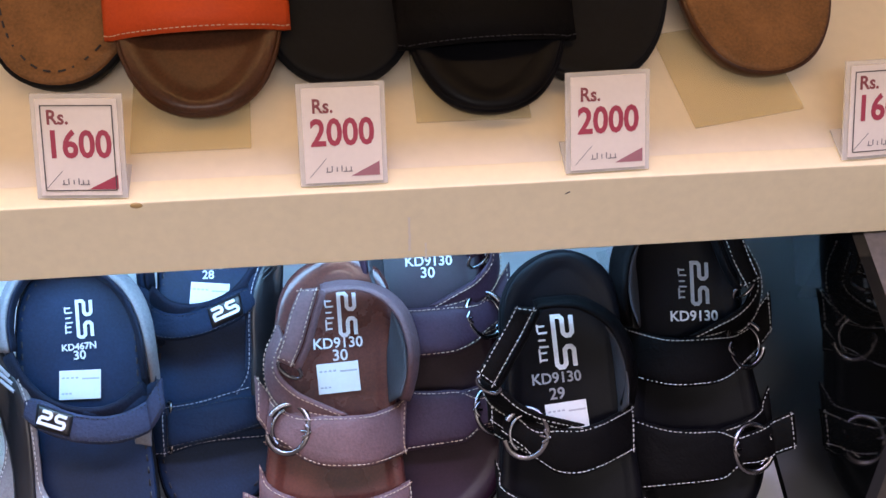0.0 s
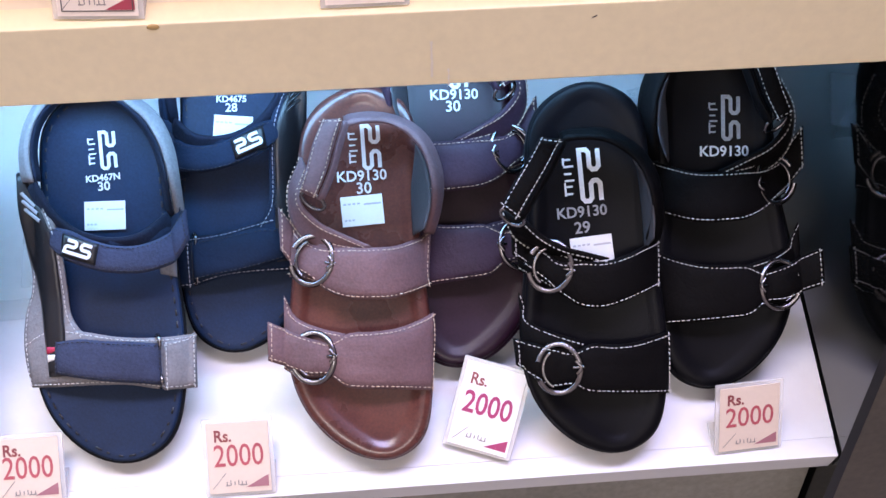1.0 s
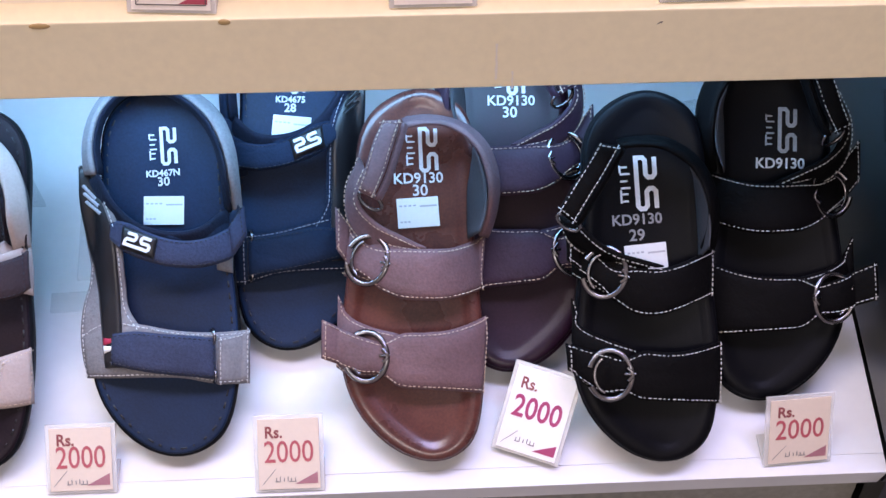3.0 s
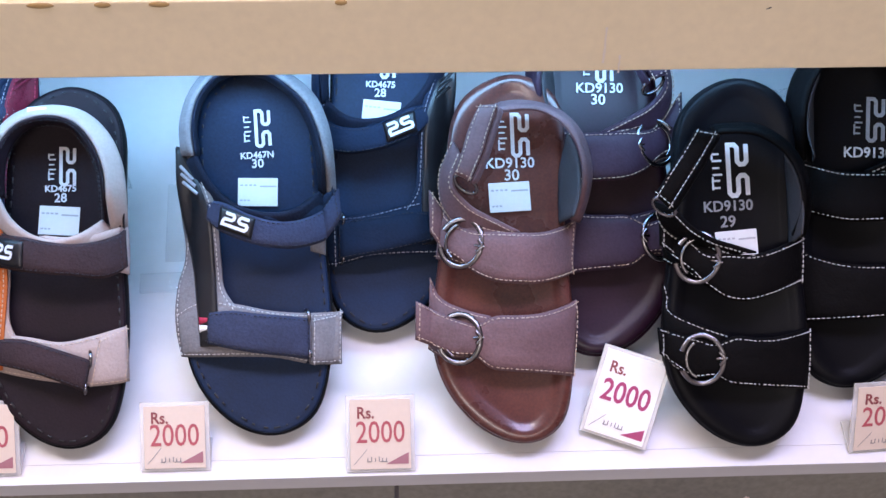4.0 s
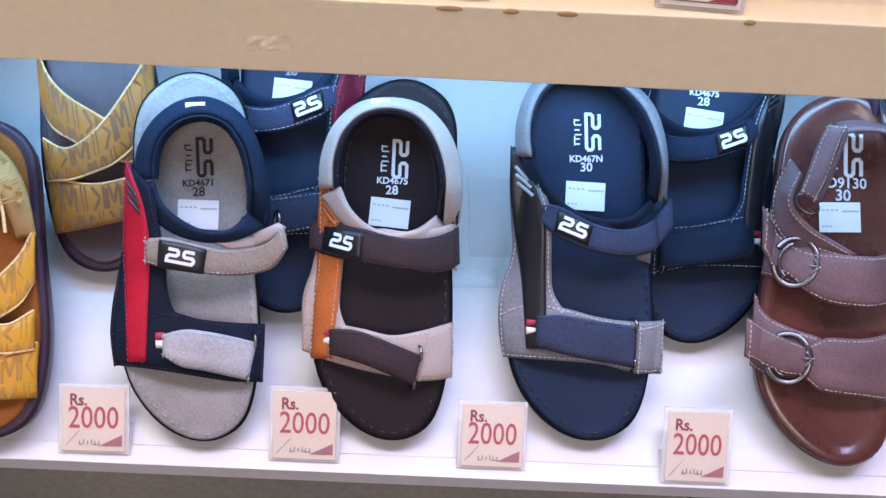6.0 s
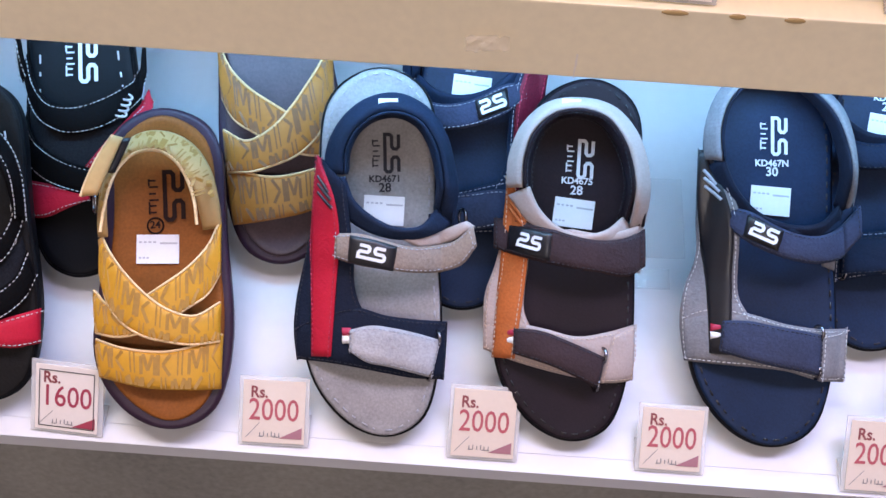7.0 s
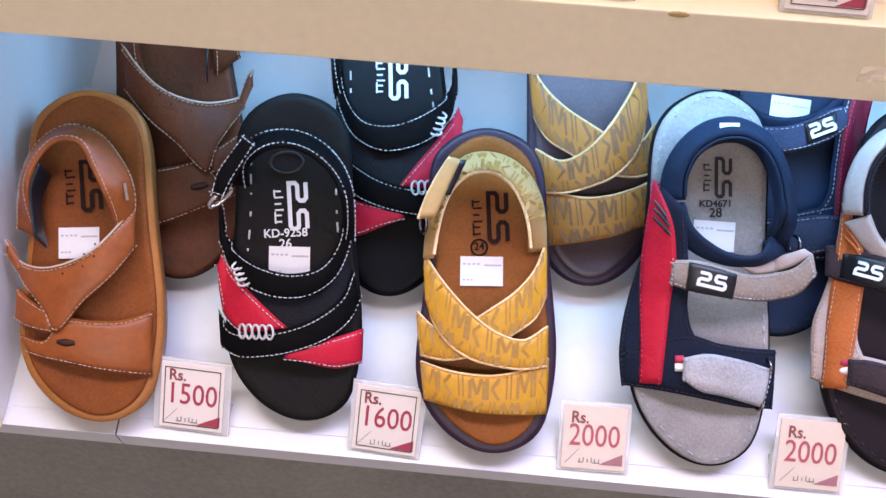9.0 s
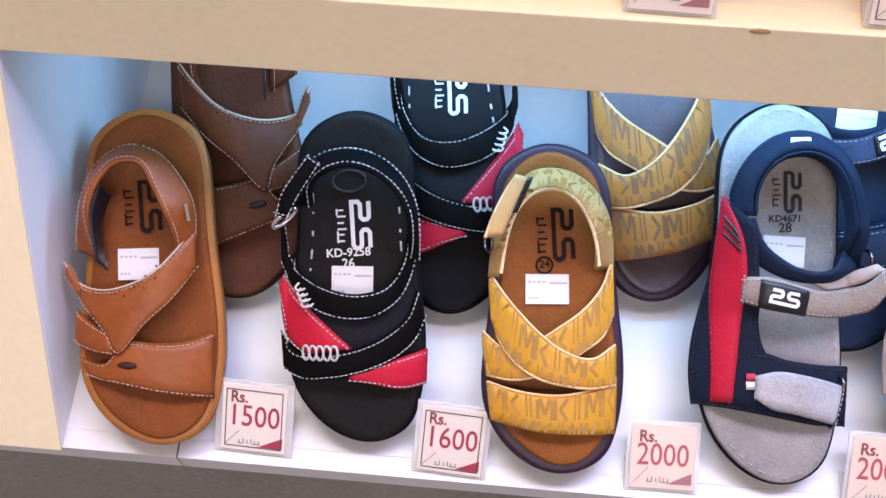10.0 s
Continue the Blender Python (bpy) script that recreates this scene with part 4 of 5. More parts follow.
def rosette(s, points, r, parent_name="chain"):
    """A short row of linked oval loops lying on a strap."""
    base = None
    for a, b in zip(points, points[1:]):
        c = (a + b) / 2
        d = (b - a)
        k = Vector((-d.y, d.x, 0)).normalized()
        d.normalize()
        pts = [c + d * (r * 0.72 * math.cos(w)) + k * (r * 1.35 * math.sin(w)) + Vector((0, 0, 0.0006 * math.cos(w))) for w in [math.tau * i / 18 for i in range(18)]]
        o = s.tube(parent_name if base is None else "chain_link", pts, 0.00062, "white_thread", True, base)
        base = base or o


def crossed(s, lower, red, upper, thread, ink, code, size, sticker=True):
    """Crossed straps with red insets and white chain stitching."""
    q = CROSS_CUT
    s.insole_stitch("white_thread", 0.0085, .45, .84, 1.5)
    s.piece("mesh_vamp", q["mesh"], "black_mesh", None, lift=-0.0012, t=0.0010)
    s.piece("red_inset", q["red1"], red, thread, n=18, lift=0.0008)
    s.piece("red_inset", q["red2"], red, thread, n=18, lift=0.0012)
    s.piece("toe_strap", q["lower"], lower, thread, lift=0.0026, t=0.0022, n=34)
    s.piece("instep_strap", q["instep"], upper, thread, lift=0.0036, t=0.0022, n=36)
    s.piece("slingback", q["sling"], upper, thread, .012, .024, (.3, .5), t=0.0022, n=44)
    s.piece("tab", q["tabstrap"], upper, thread, .029, .027, t=0.0026, n=16, ends=True)
    A, B = q["tabstrap"]
    m = (Vector(A[-1]) + Vector(B[-1])) / 2
    x, y = s.xy(m.x, m.y - .004)
    s.tube("strap_ring", [Vector((x + .0060 * math.cos(w), y + .0040 * math.cos(w) * s.side + .0022 * math.sin(w), s.top(.7) + .024 + .002 * math.sin(w))) for w in [math.tau * i / 20 for i in range(20)]], 0.0011, "steel")
    rosette(s, [s.spot(-.86 + .098 * i, .297 - .001 * i) + Vector((0, 0, .0056)) for i in range(6)], 0.0027)
    rosette(s, [s.spot(-.82 + .026 * i, .502 - .016 * i) + Vector((0, 0, .0066)) for i in range(5)], 0.0027)
    # pressed oval at the heel
    x, y = s.xy(-.10, .792)
    s.tube("pressed_oval", [Vector((x + .0085 * math.cos(w), y + .0055 * math.sin(w), s.floor_z(.79) + .0006)) for w in [math.tau * i / 24 for i in range(24)]], 0.0006, "badge", True, s.insole)
    if sticker:
        footbed_print(s, -.10, .661, 0.0104, ink, [(-.07, .580, code, 0.0062, ink), (-.08, .548, size, 0.0066, ink)], (-.14, .492, 0.0215, 0.0165, -4))
    else:
        footbed_print(s, -.05, .610, 0.0104, ink)


def monogram_print(s, ob, A, B, lift, count, zA=0.0, zB=0.0, ink="monogram"):
    """Printed blocks of bars and chevrons along a strap: the plain form of its pattern."""
    a, b = smoothed([(*p, zA) for p in A], count), smoothed([(*p, zB) for p in B], count)
    bm = bmesh.new()

    def stroke(p, q, w):
        n = 3
        for i in range(n):
            c0, c1 = p.lerp(q, i / n), p.lerp(q, (i + 1) / n)
            P = [s.spot(c.x, c.y, c.z if zB else None) + Vector((0, 0, lift)) for c in (c0, c1)]
            d = (P[1] - P[0]).normalized()
            k = Vector((-d.y, d.x, 0)).normalized() * w / 2
            bm.faces.new([bm.verts.new(c) for c in (P[0] - k, P[1] - k, P[1] + k, P[0] + k)])
    # a full row of blocks, and one that the strap's edge cuts off
    for r, (lo, hi, cut) in enumerate(((.36, .92, 0.0), (-.28, .28, .54))):
        for i in range(count):
            def at(e, f):
                return a[i].lerp(a[i + 1], e).lerp(b[i].lerp(b[i + 1], e), lo + (hi - lo) * f)
            k = (i + r) % 3
            if k == 0:
                lines = (((.05, 0), (.05, .9), .0017), ((.18, 1), (.48, .2), .0017), ((.48, .2), (.78, 1), .0017), ((.92, .9), (.92, 0), .0017))
            elif k == 1:
                lines = (((.12, 0), (.12, 1), .0019), ((.88, 1), (.42, .5), .0017), ((.42, .5), (.88, 0), .0017))
            else:
                lines = (((.35, -.06), (.35, 1.06), .0008), ((.62, -.06), (.62, 1.06), .0008))
            for p, q, w in lines:
                if max(p[1], q[1]) <= cut:
                    continue
                if p[1] < cut:
                    p, q = q, p
                if q[1] < cut:
                    f = (p[1] - cut) / (p[1] - q[1])
                    q = (p[0] + (q[0] - p[0]) * f, cut)
                stroke(at(*p), at(*q), w)
    bmesh.ops.recalc_face_normals(bm, faces=bm.faces)
    tagged(part("pattern", bm, ink, ob), kind="stuff")


def patterned(s, mat, foot_ink, sticker=True):
    """Crossed straps in patterned mustard leather with cream edges."""
    q = MUSTARD_CUT
    ink = "monogram" if sticker else "monogram_shaded"

    def band(name, cut, lift, count, edges=(True, True)):
        ob = s.piece(name, cut, mat, None, lift=lift, t=0.0022, n=34)
        for line in [e for e, on in zip(cut, edges) if on]:
            s.tube("piping", [s.spot(p.x, p.y) + Vector((0, 0, lift + 0.0014)) for p in smoothed([(*p, 0) for p in line], 26)], 0.0007, "cream_edge", False, ob)
        monogram_print(s, ob, *cut, lift + 0.0031, count, ink=ink)
        return ob
    band("under_strap", q["cross2"], 0.0014, 9)
    band("cross_strap", q["cross1"], 0.0040, 9)
    band("toe_strap", q["toe"], 0.0014, 8, (False, True))
    heel = "mustard_pale" if sticker else mat
    A, B = q["sling"]
    sl = s.piece("slingback", q["sling"], heel, None, .012, .024, (.75, .85), t=0.0024, n=48)
    s.tube("piping", [s.spot(p.x, p.y, .0245) for p in smoothed([(*p, 0) for p in B], 30)], 0.0009, "cream_edge", False, sl)
    monogram_print(s, sl, A[1:-1], B[1:-1], 0.0044, 12, .012, .024, ink)
    s.piece("hook_patch", q["hook"], "badge", None, .027, .027, t=0.002, n=8, m=3)
    tab = s.piece("tab", q["tabstrap"], heel, None, .030, .030, t=0.0032, n=18)
    s.tube("piping", [s.spot(p.x, p.y, .0325) for p in smoothed([(*p, 0) for p in q["tabstrap"][1]], 16)], 0.0008, "cream_edge", False, tab)
    ring(s, -.87, .700, .0050, 0.014)
    footbed_print(s, .02, .718, 0.0112, foot_ink, [(-.14, .630, "24", 0.0056, foot_ink)] if sticker else [], (-.10, .555, 0.0225, 0.0155, -3) if sticker else None)
    if sticker:
        x, y = s.xy(-.12, .628)
        s.tube("size_ring", [Vector((x + .0042 * math.cos(w), y + .0042 * math.sin(w), s.floor_z(.63) + .0006)) for w in [math.tau * i / 24 for i in range(24)]], 0.0005, foot_ink, True, s.insole)


def closed_toe(s, mat, thread, ink, sticker=True):
    """Soft leather sandal: broad toe band, woven-through instep piece, one-piece heel band."""
    q = TAN_CUT
    s.piece("toe_band", q["toe"], mat, thread, t=0.0024, n=34)
    s.piece("side_loop", q["loop"], mat, thread, lift=0.0014, n=16)
    s.piece("instep", q["instep"], mat, thread, lift=0.0030, t=0.0024, n=44, m=9)
    hb = s.piece("heel_band", q["heel"], mat, thread, .012, .026, (.8, .8), t=0.0024, n=48)
    A, B = q["heel"]
    s.strap("lining", B[:4], [(a + .06, v - .03) for a, v in B[:4]], "badge", None, [.0255] * 4, [.012] * 4, t=0.001, n=18)
    s.tube("cut_edge", [s.spot(p.x, p.y) + Vector((0, 0, .0050)) for p in smoothed([(*p, 0) for p in q["instep"][1]], 26)], 0.0006, "tan_thread", False, hb)
    s.piece("slot", q["hole"], "choc_sole", None, lift=0.0030, t=0.0004, n=8, m=3)
    # punched dots on the instep
    bm = bmesh.new()
    for i in range(4):
        for j in range(3):
            p = s.spot(-.30 + .15 * i - .03 * j, .445 + .026 * i - .034 * j) + Vector((0, 0, .0058))
            bm.faces.new([bm.verts.new(p + Vector((0.0006 * math.cos(w), 0.0006 * math.sin(w), 0))) for w in [math.tau * q / 8 for q in range(8)]])
    tagged(part("punched_holes", bm, "brown_ink", s.ob), kind="stuff")
    s.plate("buckle_link", .60, .668, .0016, .0090, "steel", .020, 6, .0012)
    footbed_print(s, -.10, .706, 0.0112, ink, [], (-.18, .538, 0.0215, 0.0165, -3) if sticker else None)


def slide(s, mat, thread, v0=0.22, v1=0.50):
    s.strap("band", [(-1.04, v0), (-.4, v0 - .012), (.4, v0 - .012), (1.04, v0)], [(-1.02, v1), (-.4, v1), (.4, v1), (1.02, v1)], mat, thread, t=0.0026)


def stand(s, w=0.034):
    """Clear acrylic easel under a sandal: sloping plate and back leg."""
    x, y, z = s.at
    bm = bmesh.new()
    a = radians(s.slope)
    top = s.L * 0.90
    m = 0.0012
    box(bm, -w / 2, w / 2, s.L * 0.10, top, -0.0022 - m, -0.0022 + 0.0006)
    ob = thing("display_stand", pose(x, y, z, 0, 0, s.yaw), "clear acrylic easel stand under a sandal", "display stand", "acrylic stands")
    p = part("sloping_plate", bm, "stand", ob, smooth=False)
    p.matrix_basis = pose(0, 0, 0.0, s.slope, 0, 0)
    bm = bmesh.new()
    yy, zz = top * math.cos(a), top * math.sin(a)
    box(bm, -w / 2, w / 2, yy, yy + 0.0018, 0.0003, zz - 0.003)
    part("back_leg", bm, "stand", ob, smooth=False)


# ---- price tags ----
def price_tag(x, y, amount, lean=33, yaw=0, z=0.0, border=False, white=False, w=0.0352, h=0.0395, label=None, group="price tags", plump=0.0, bold=0.00005, tilt=0.0):
    text = label or "cream price tag in a clear acrylic holder, marked %s rupees" % amount
    ob = thing("price_tag", pose(x * K, y * K, z + 0.0006, lean, 0, yaw) @ pose(0, 0, 0, 0, 0, tilt), text, "price tag", group)
    W, H = w, h
    bm = bmesh.new()
    box(bm, -W / 2 - 0.0022 - plump, W / 2 + 0.0022 + plump, 0, H + 0.002, 0, 0.0016, 0.0004)
    part("holder", bm, "holder", ob, "clear acrylic holder", smooth=False)
    bm = bmesh.new()
    box(bm, -W / 2 - 0.0022, W / 2 + 0.0022, -0.0002, 0.016, -0.0012, 0.0)
    ft = part("holder_foot", bm, "holder", ob, smooth=False)
    ft.matrix_basis = pose(0, 0.002, 0.0004, -lean, 0, 0)
    bm = bmesh.new()
    box(bm, -W / 2, W / 2, 0.0015, H, 0.0018, 0.0023, 0.0002)
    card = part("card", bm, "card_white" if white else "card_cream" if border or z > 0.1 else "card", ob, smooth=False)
    zc = 0.00245
    lettering("Rs.", 0.0088, "rs_ink", card, pose(-W * 0.24, H * 0.81, zc), "lettering", bold=0.00018, squeeze=0.9)
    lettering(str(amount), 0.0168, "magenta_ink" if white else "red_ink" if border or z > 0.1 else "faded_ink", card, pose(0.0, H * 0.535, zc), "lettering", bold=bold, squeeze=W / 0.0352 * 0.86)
    strokes("brand_mark", script_bars(W * 0.34, 0.0034), 0.0005, "grey_ink", card, pose(-W * 0.06, H * 0.17, zc))
    bm = bmesh.new()
    bm.faces.new([bm.verts.new((W / 2 * px, py, zc + 0.0001)) for px, py in ((0.18, 0.0042), (0.92, 0.0042), (0.92, 0.0105))])
    part("corner_mark", bm, "red_ink" if border else "magenta_ink" if white else "corner_ink", card, smooth=False)
    strokes("corner_line", [[(-W * 0.44, 0.0042), (-W * 0.22, 0.0125)]], 0.0003, "grey_ink", card, pose(0, 0, zc))
    if border:
        e = W / 2 - 0.0022
        strokes("border", [[(-e, 0.0038), (-e, H - 0.003), (e, H - 0.003), (e, 0.0038), (-e, 0.0038)]], 0.0005, "black_ink", card, pose(0, 0, zc))
    return ob


# ---- things on the lower shelf ----
def scraps():
    """Tape, scuffs and clear plates in place of easel reflections."""
    up = pose(0, 0, 0, 90 - TIP, 0, 0)
    ob = thing("tape_scrap", pose(-0.488 * K, BAND_Y + 0.0038, 0.1705 * K) @ pose(0, 0, 0, 90 - TIP, 0, 6), "crumpled clear tape stuck on the shelf edge", "tape")
    bm = bmesh.new()
    grid = [[bm.verts.new((-0.010 + 0.0022 * i + random.uniform(-.0005, .0005), -0.0042 + 0.0017 * j + random.uniform(-.0004, .0004), 0.0012 + random.uniform(0, .0024))) for j in range(6)] for i in range(10)]
    for i in range(9):
        for j in range(5):
            bm.faces.new((grid[i][j], grid[i + 1][j], grid[i + 1][j + 1], grid[i][j + 1]))
    part("tape", bm, "tape", ob, smooth=False)
    # a dark scratch and pale rubbed streaks on the shelf edge, a pale splash on the plinth
    for x, z, w, h, turn, mat, name in ((-0.128, 0.1835, .0055, .0007, 22, "black_ink", "scratch"), (-0.193, 0.167, .0016, .020, 4, "rub", "rub_mark"), (-0.186, 0.158, .0012, .010, 8, "rub", "rub_mark"), (-0.452, 0.160, .0012, .014, -6, "rub", "rub_mark")):
        zz = z * K
        y = BAND_Y + (zz - BAND_Z) / (TOP_Z - BAND_Z) * (TOP_Y - BAND_Y) - 0.0004
        ob = thing(name, pose(x * K, y, zz) @ pose(0, 0, 0, 90 - TIP, 0, turn), "small worn mark on the cream shelf edge", "mark", kind="stuff")
        bm = bmesh.new()
        n = 7
        lo = [bm.verts.new((-w / 2 * (0.3 + random.random() * .7), -h / 2 + h * i / n, 0)) for i in range(n + 1)]
        hi = [bm.verts.new((w / 2 * (0.3 + random.random() * .7), -h / 2 + h * i / n, 0)) for i in range(n + 1)]
        for i in range(n):
            bm.faces.new((lo[i], hi[i], hi[i + 1], lo[i + 1]))
        part("mark", bm, mat, ob, smooth=False)
    # pale dried splash on the plinth
    for k, (x, z) in enumerate(((-0.098, -0.058), (-0.0975, -0.066), (-0.0965, -0.075), (-0.0955, -0.083))):
        zz = z * K
        ob = thing("paint_splash", pose(x * K, 0.021 + zz * math.tan(radians(TIP)) - 0.0005, zz) @ pose(0, 0, 0, 90 - TIP, 0, 3), "pale dried paint splash on the plinth", "mark", kind="stuff")
        bm = bmesh.new()
        ring_v = [bm.verts.new(((0.0012 + 0.001 * random.random()) * math.cos(w), (0.003 + 0.003 * random.random()) * math.sin(w), 0)) for w in [math.tau * i / 9 for i in range(9)]]
        bm.faces.new(ring_v)
        part("splash", bm, "rub", ob, smooth=False)
    # faint easel reflections on the shelf, built as thin clear plates
    for x, y, w, d, yaw in ((-0.388, 0.118, 0.026, 0.052, 2), (-0.398, 0.10, 0.030, 0.012, 2), (-0.052, 0.186, 0.03, 0.04, 12)):
        ob = thing("reflection_plate", pose(x * K, y * K, 0, 0, 0, yaw), "clear plate added in place of an easel's reflection on the shelf", "acrylic piece", "loose acrylic pieces")
        bm = bmesh.new()
        box(bm, -w / 2, w / 2, 0, d, 0.0003, 0.0030, 0.0005)
        part("piece", bm, "stand", ob, smooth=False)


def lower_shelf():
    navy = dict(foot_thread="grey_thread", thread="dark_thread", vamp="navy_suede", stripe="red", stripe_thread="flag_red", rib="badge", collar="navy_blue", collar_thread=None, lining="navy_blue", lining_thread=None, front="navy_blue", tab="navy_suede", toe_strap="pale_grey", strap="taupe", strap_thread="grey_thread", inner="beige")
    beige = dict(foot_thread="badge", thread="tan_thread", vamp="beige", stripe="orange", stripe_thread="tan_thread", rib="orange", collar="beige", collar_thread=None, lining="choc_foot", lining_thread="dark_thread", front="beige", tab="beige", toe_strap="plum_suede", strap="plum_suede", strap_thread="dark_thread", inner="beige")
    blue = dict(foot_thread="badge", thread="white_thread", vamp="grey_leather", stripe="badge", stripe_thread=None, rib="grey_thread", collar="grey_leather", collar_thread=None, lining="navy_suede", lining_thread=None, front="navy_suede", tab="grey_leather", toe_strap="slate", strap="slate", strap_thread="dark_thread", inner="navy_blue")
    navy2 = dict(foot_thread="dark_thread", thread="grey_thread", vamp="navy_blue", stripe="maroon", stripe_thread="flag_red", rib="maroon", collar="navy_blue", collar_thread=None, lining="navy_blue", lining_thread=None, front="navy_blue", tab="navy_suede", toe_strap="slate", strap="slate", strap_thread="grey_thread", inner="navy_blue")
    navy3 = dict(foot_thread="dark_thread", thread="grey_thread", vamp="navy_blue", stripe="badge", stripe_thread=None, rib="badge", collar="navy_blue", collar_thread=None, lining="navy_suede", lining_thread=None, front="navy_suede", tab="navy_blue", toe_strap="navy_blue", strap="navy_blue", strap_thread="dark_thread", inner="navy_blue")
    brown = dict(thread="tan_thread", upper="nubuck_brown", under="nubuck_brown", lining="grey_lining", code_ink="silver_ink")
    plum = dict(thread="tan_thread", upper="shaded_mauve_brown", under="shaded_mauve_brown", lining="grey_lining", code_ink="silver_ink")
    black = dict(thread="white_thread", upper="black_nubuck", under="black_nubuck", lining="grey_lining", code_ink="dull_ink")
    black2 = dict(thread="white_thread", upper="black_nubuck", under="black_nubuck", lining="grey_lining", code_ink="silver_ink")
    made = []

    def sandal(label, *a, **k):
        s = Sandal(label, *a, **k)
        made.append(s)
        return s
    # front row
    closed_toe(sandal("tan leather child's sandal with a honey rubber sole, on the shelf", -0.9084, 0.0084, 22, 9.9, 0.1784, 0.0400, sole="honey", insole="tan_foot", thick=0.019, rim=0.07, skew=0.05), "tan", "tan_thread", "brown_ink")
    crossed(sandal("black child's sandal with red insets and white stitching", -0.8011, 0.0210, 29, 8.2, 0.1741, 0.0375, sole="rubber", insole="dusty_black", thick=0.017), "black_nubuck", "red", "black_nubuck", "white_thread", "silver_ink", "KD-9258", "26")
    patterned(sandal("mustard patterned child's sandal with a plum rubber sole", -0.7000, 0.0110, 20.5, 7.8, 0.1726, 0.0385, sole="plum_rubber", insole="caramel_foot", thick=0.019, rim=0.10, skew=0.06), "mustard", "brown_ink")
    sport(sandal("navy sports sandal with a red side stripe and grey straps", -0.5878, 0.0156, 25.5, 5.4, 0.1978, 0.0385, sole="rubber", insole="grey_foot", skew=-0.02), navy, NAVY_CUT, "dark_thread", "KD4671", "28", (.765, .696, .672, .612), 0.05)
    sport(sandal("beige and dark brown sports sandal with an orange stripe", -0.4893, 0.0199, 22.5, 0.3, 0.1962, 0.0390, sole="rubber", insole="choc_foot", skew=-0.05), beige, BEIGE_CUT, "silver_ink", "KD4675", "28", (.771, .710, .684, .622), -0.12)
    sport(sandal("slate blue and grey sports sandal with two closing straps", -0.3822, 0.0242, 21, 3.2, 0.2033, 0.0415, sole="rubber", insole="navy_foot", skew=0.03), blue, SLATE_CUT, "silver_ink", "KD467N", "30", (.824, .751, .728, .651), 0.0, False)
    buckled(sandal("mauve-brown leather sandal with two metal buckles and glossy footbed", -0.2478, 0.0163, 21.5, 0.5, 0.2030, 0.0400, sole="brown_sole", insole="brown_gloss", thick=0.016, lip=0.001, rim=0.0, skew=-0.12), brown, BROWN_CUT, "silver_ink", "KD9130", "30", (.826, .749, .716, .658), (-.03, -.07, -.05, -.09))
    buckled(sandal("black nubuck sandal with two metal buckles and white stitching", -0.1242, 0.0130, 28.5, 2.6, 0.1991, 0.0410, sole="rubber", insole="black_foot", thick=0.016, lip=0.001, rim=0.0, skew=-0.05), black, BLACK_CUT, "silver_ink", "KD9130", "29", (.750, .654, .612, .548), (-.18, -.20, -.21, -.11), True, 0.0118)
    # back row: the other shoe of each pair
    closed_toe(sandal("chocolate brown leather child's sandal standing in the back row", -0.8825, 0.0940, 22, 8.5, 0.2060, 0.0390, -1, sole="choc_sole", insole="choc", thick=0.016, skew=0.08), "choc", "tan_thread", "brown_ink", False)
    crossed(sandal("black and red child's sandal standing in the back row", -0.7657, 0.0946, 22, 6.5, 0.2010, 0.0365, -1, sole="rubber", insole="black_foot", thick=0.016), "black_nubuck", "red", "black_nubuck", "white_thread", "silver_ink", "KD-9258", "26", False)
    # mate of the mustard sandal, in the shade-coloured materials
    patterned(sandal("mustard patterned child's sandal in the back row, shade in its colour", -0.6542, 0.1115, 22, 8, 0.2030, 0.0385, -1, sole="plum_rubber", insole="shaded_caramel_foot", thick=0.016, rim=0.10, skew=0.03), "mustard_shaded", "brown_ink", False)
    sport(sandal("dark blue sports sandal with a maroon stripe, in the back row", -0.5523, 0.0910, 22, 0.5, 0.2033, 0.0395, -1, sole="rubber", insole="navy_foot"), navy2, SLATE_CUT, "dull_ink", "KD4675", "28", (.765, .696, .672, .612), 0.05)
    sport(sandal("navy sports sandal standing in the back row", -0.3263, 0.0835, 22, -3, 0.2033, 0.0395, -1, sole="rubber", insole="navy_foot"), navy3, SLATE_CUT, "silver_ink", "KD4675", "28", (.765, .696, .672, .612), 0.05)
    # mate of the mauve-brown sandal; its darker colours hold the shade
    buckled(sandal("mauve-brown leather buckled sandal in the back row, shade in its colour", -0.2040, 0.0658, 21.5, -1.5, 0.2030, 0.0400, -1, sole="shaded_brown_gloss", insole="shaded_brown_gloss", thick=0.016, lip=0.001, skew=-0.08), plum, set_back(BROWN_CUT, 0.045, 0.055), "silver_ink", "KD9130", "30", (.826, .749, .716, .658), (-.03, -.07, -.05, -.09), False)
    buckled(sandal("black nubuck buckled sandal standing by the polished panel", -0.0681, 0.0453, 28, -3, 0.1991, 0.0410, -1, sole="rubber", insole="black_foot", thick=0.016, lip=0.001, skew=-0.05), black2, set_back(BROWN_CUT, 0.01, 0.045), "dull_ink", "KD9130", "", (.746, .654, .612, .565), (-.18, -.20, -.21, -.11), False)
    for s in made:
        stand(s)
    # price tags along the front
    price_tag(-0.7684, 0.0058, 1500, 38, -2, border=True, plump=0.0015, w=0.0345, h=0.0385)
    price_tag(-0.6749, 0.0036, 1600, 40, -3, border=True, plump=0.0005, w=0.0340, h=0.0385)
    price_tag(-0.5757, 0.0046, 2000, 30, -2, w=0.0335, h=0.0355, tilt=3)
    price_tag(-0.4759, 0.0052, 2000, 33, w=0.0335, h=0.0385)
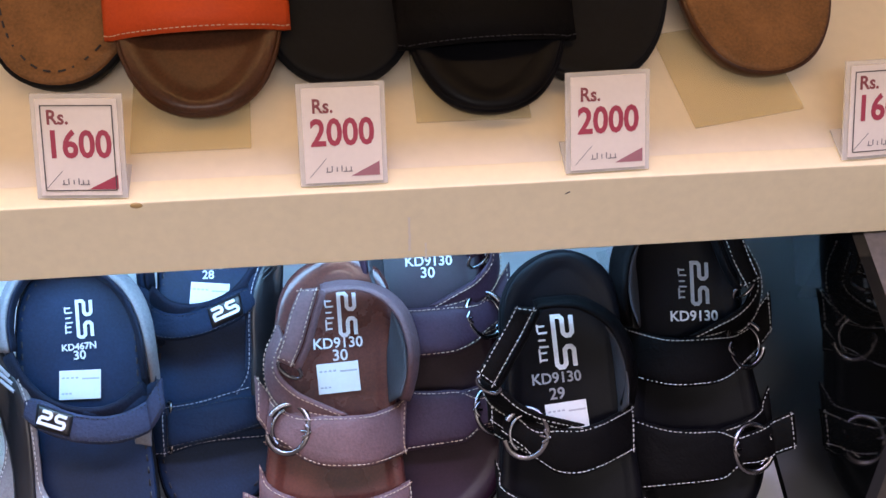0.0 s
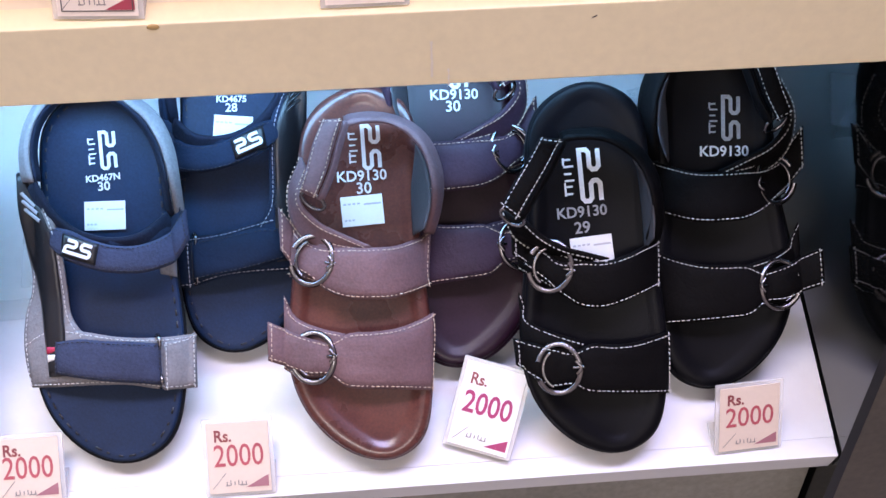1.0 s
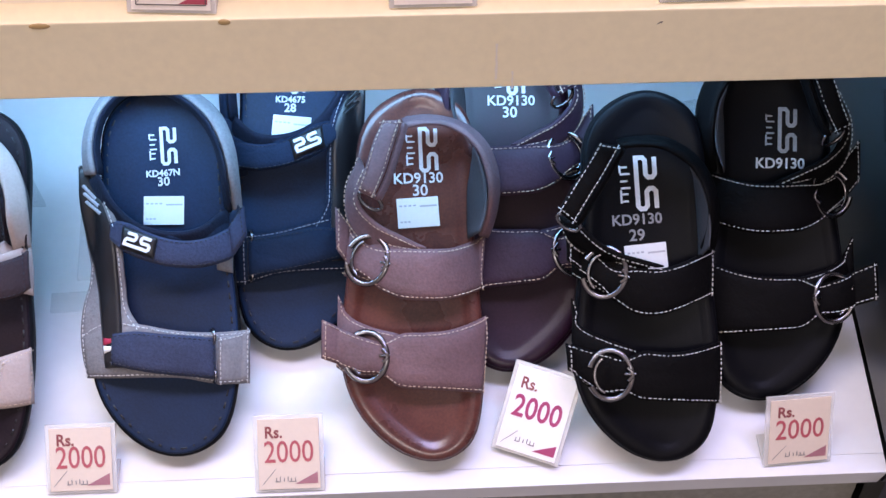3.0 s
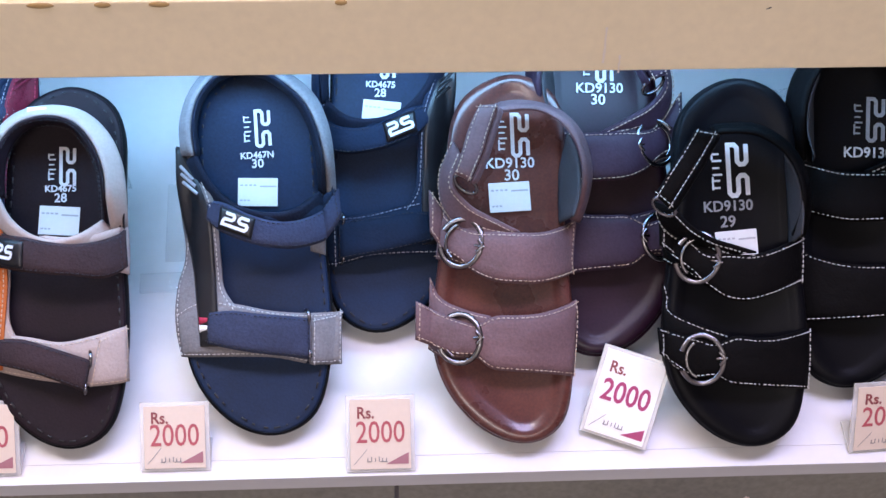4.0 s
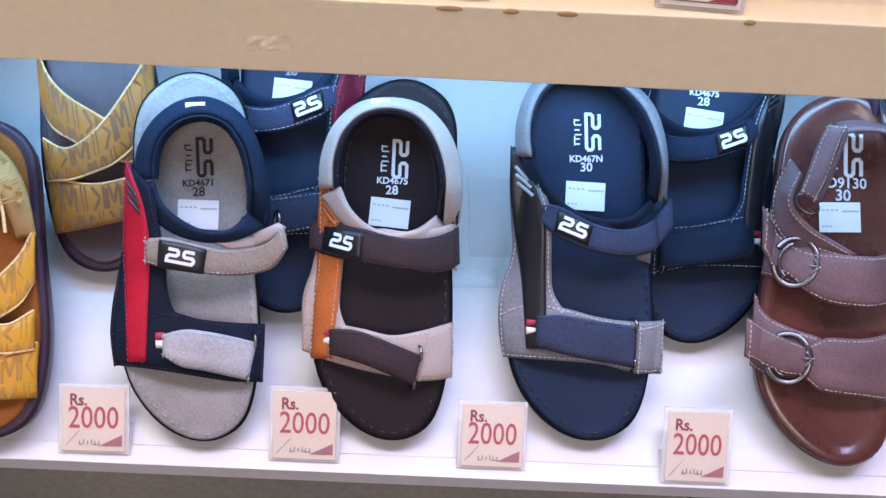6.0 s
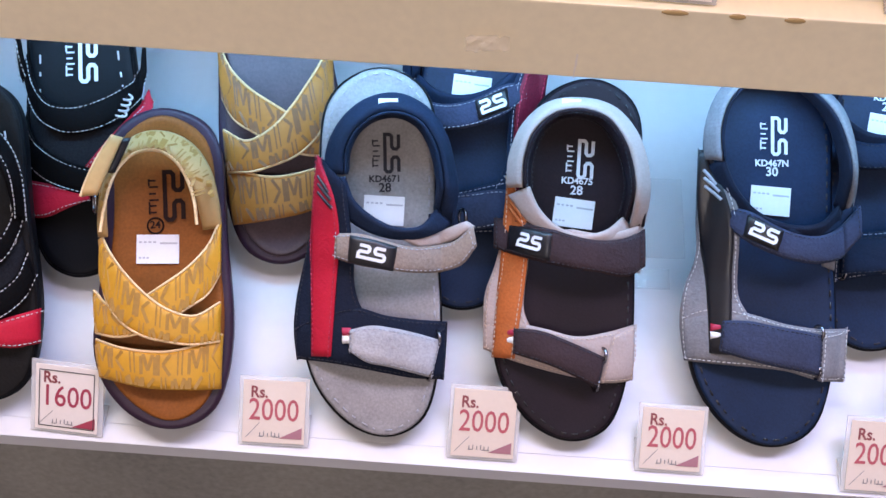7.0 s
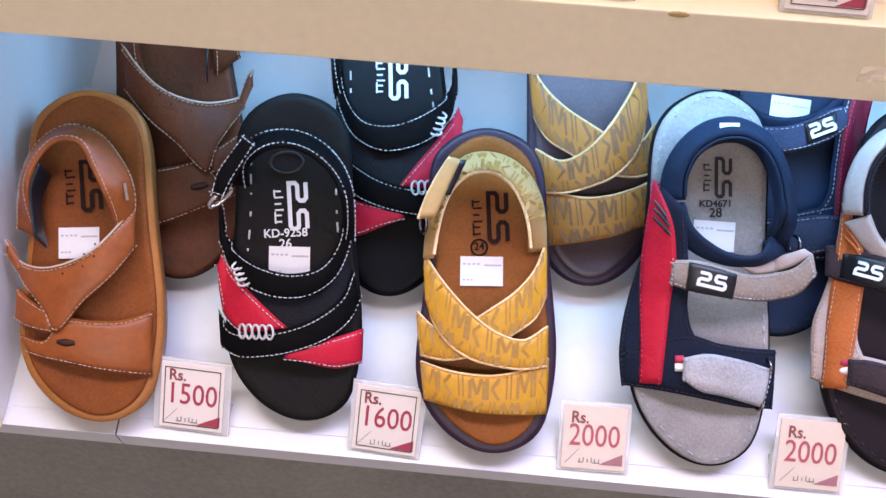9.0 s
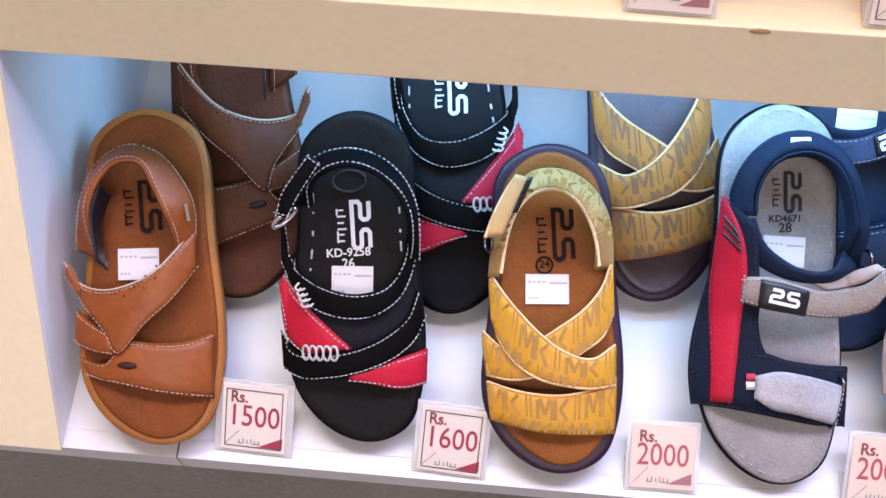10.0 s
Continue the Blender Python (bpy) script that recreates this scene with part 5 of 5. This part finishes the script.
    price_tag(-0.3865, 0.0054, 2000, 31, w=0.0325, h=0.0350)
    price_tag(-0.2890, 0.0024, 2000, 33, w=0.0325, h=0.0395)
    price_tag(-0.1770, 0.0140, 2000, 30, -20.6, z=0.003, white=True, w=0.0330, h=0.0475, bold=0.00028, label="white price tag leaning against a black sandal, marked 2000 rupees")
    price_tag(-0.0452, 0.0066, 2000, 49, 3, w=0.0330, h=0.0400)


# ---- things on the upper shelf ----
def upper_shelf():
    z = TOP_Z
    g = "slides on the upper shelf"
    k = dict(z=z, group=g, thick=0.012, outline=SLIDE_OUTLINE)
    a = Sandal("brown slide sandal with a burnt orange leather band", -0.3071, 0.1924, 22, 2, 0.2250, 0.0405, sole="slide_brown", insole="slide_brown", lip=0.0012, **k)
    slide(a, "slide_orange", "tan_thread", .175, .5)
    b = Sandal("black slide sandal with a broad black band", -0.1744, 0.1867, 22, 2, 0.2250, 0.0405, sole="black_foot", insole="black_foot", lip=0.0012, **k)
    slide(b, "black_nubuck", "dark_thread", .15, .5)
    c = Sandal("worn tan slide sandal with a dark band", -0.3758, 0.2126, 20, -8, 0.2250, 0.0383, -1, sole="rubber", insole="slide_tan", **k)
    c.insole_stitch("dark_thread", 0.007)
    slide(c, "black_nubuck", "dark_thread", .30, .55)
    d = Sandal("tan slide sandal with a grained footbed", -0.0383, 0.2025, 20, 3, 0.2250, 0.0405, sole="slide_brown", insole="slide_tan", **k)
    slide(d, "slide_orange", "tan_thread", .30, .55)
    e = Sandal("black slide sandal behind an orange one", -0.2452, 0.2070, 20, -4, 0.2250, 0.0405, -1, sole="rubber", insole="rubber", **k)
    slide(e, "black_nubuck", "dark_thread", .30, .55)
    f = Sandal("black slide sandal behind another black one", -0.1260, 0.2025, 20, -4, 0.2250, 0.0405, -1, sole="rubber", insole="rubber", **k)
    slide(f, "black_nubuck", "dark_thread", .30, .55)
    # yellowed acrylic plates under the slides
    for x, y, yaw, w, dd in ((-0.279, 0.157, 0, 0.054, 0.05), (-0.163, 0.166, 0, 0.054, 0.05), (-0.046, 0.160, 9, 0.056, 0.06)):
        ob = thing("acrylic_plate", pose(x * K, y * K, z, 0, 0, yaw), "yellowed clear acrylic plate lying on the shelf", "acrylic plate", "acrylic plates")
        bm = bmesh.new()
        box(bm, -w / 2, w / 2, 0, dd, 0.0003, 0.0022, 0.0004)
        part("plate", bm, "amber", ob, smooth=False)
    for x, amount, yaw in ((-0.320, 1600, -3), (-0.2185, 2000, 0), (-0.112, 2000, 1), (0.004, 1600, 2), (-0.419, 2000, -1), (-0.514, 1600, -1), (-0.602, 2000, -1)):
        price_tag(x, 0.1365, amount, 50, yaw, z=z, border=amount == 1600, w=0.0345, h=0.0440, bold=0.0004, group="price tags on the upper shelf", label="price tag in a clear holder, marked %s rupees" % amount)
    # dried glue along the top of the shelf edge, and a piece of tape
    for x, w in ((-0.417, .013), (-0.393, .008), (-0.371, .010), (-0.568, .010), (-0.30, .006)):
        ob = thing("glue_drop", pose(x * K, TOP_Y - 0.0003, TOP_Z - 0.001, 90 - TIP, 0, 0), "dried brown glue on the shelf edge", "glue", "glue drops", "stuff")
        bm = bmesh.new()
        bmesh.ops.create_uvsphere(bm, u_segments=10, v_segments=6, radius=1)
        for v in bm.verts:
            v.co = Vector((v.co.x * w / 2, v.co.y * 0.0016, v.co.z * 0.0008))
        part("drop", bm, "glue", ob)


lower_shelf()
upper_shelf()
scraps()
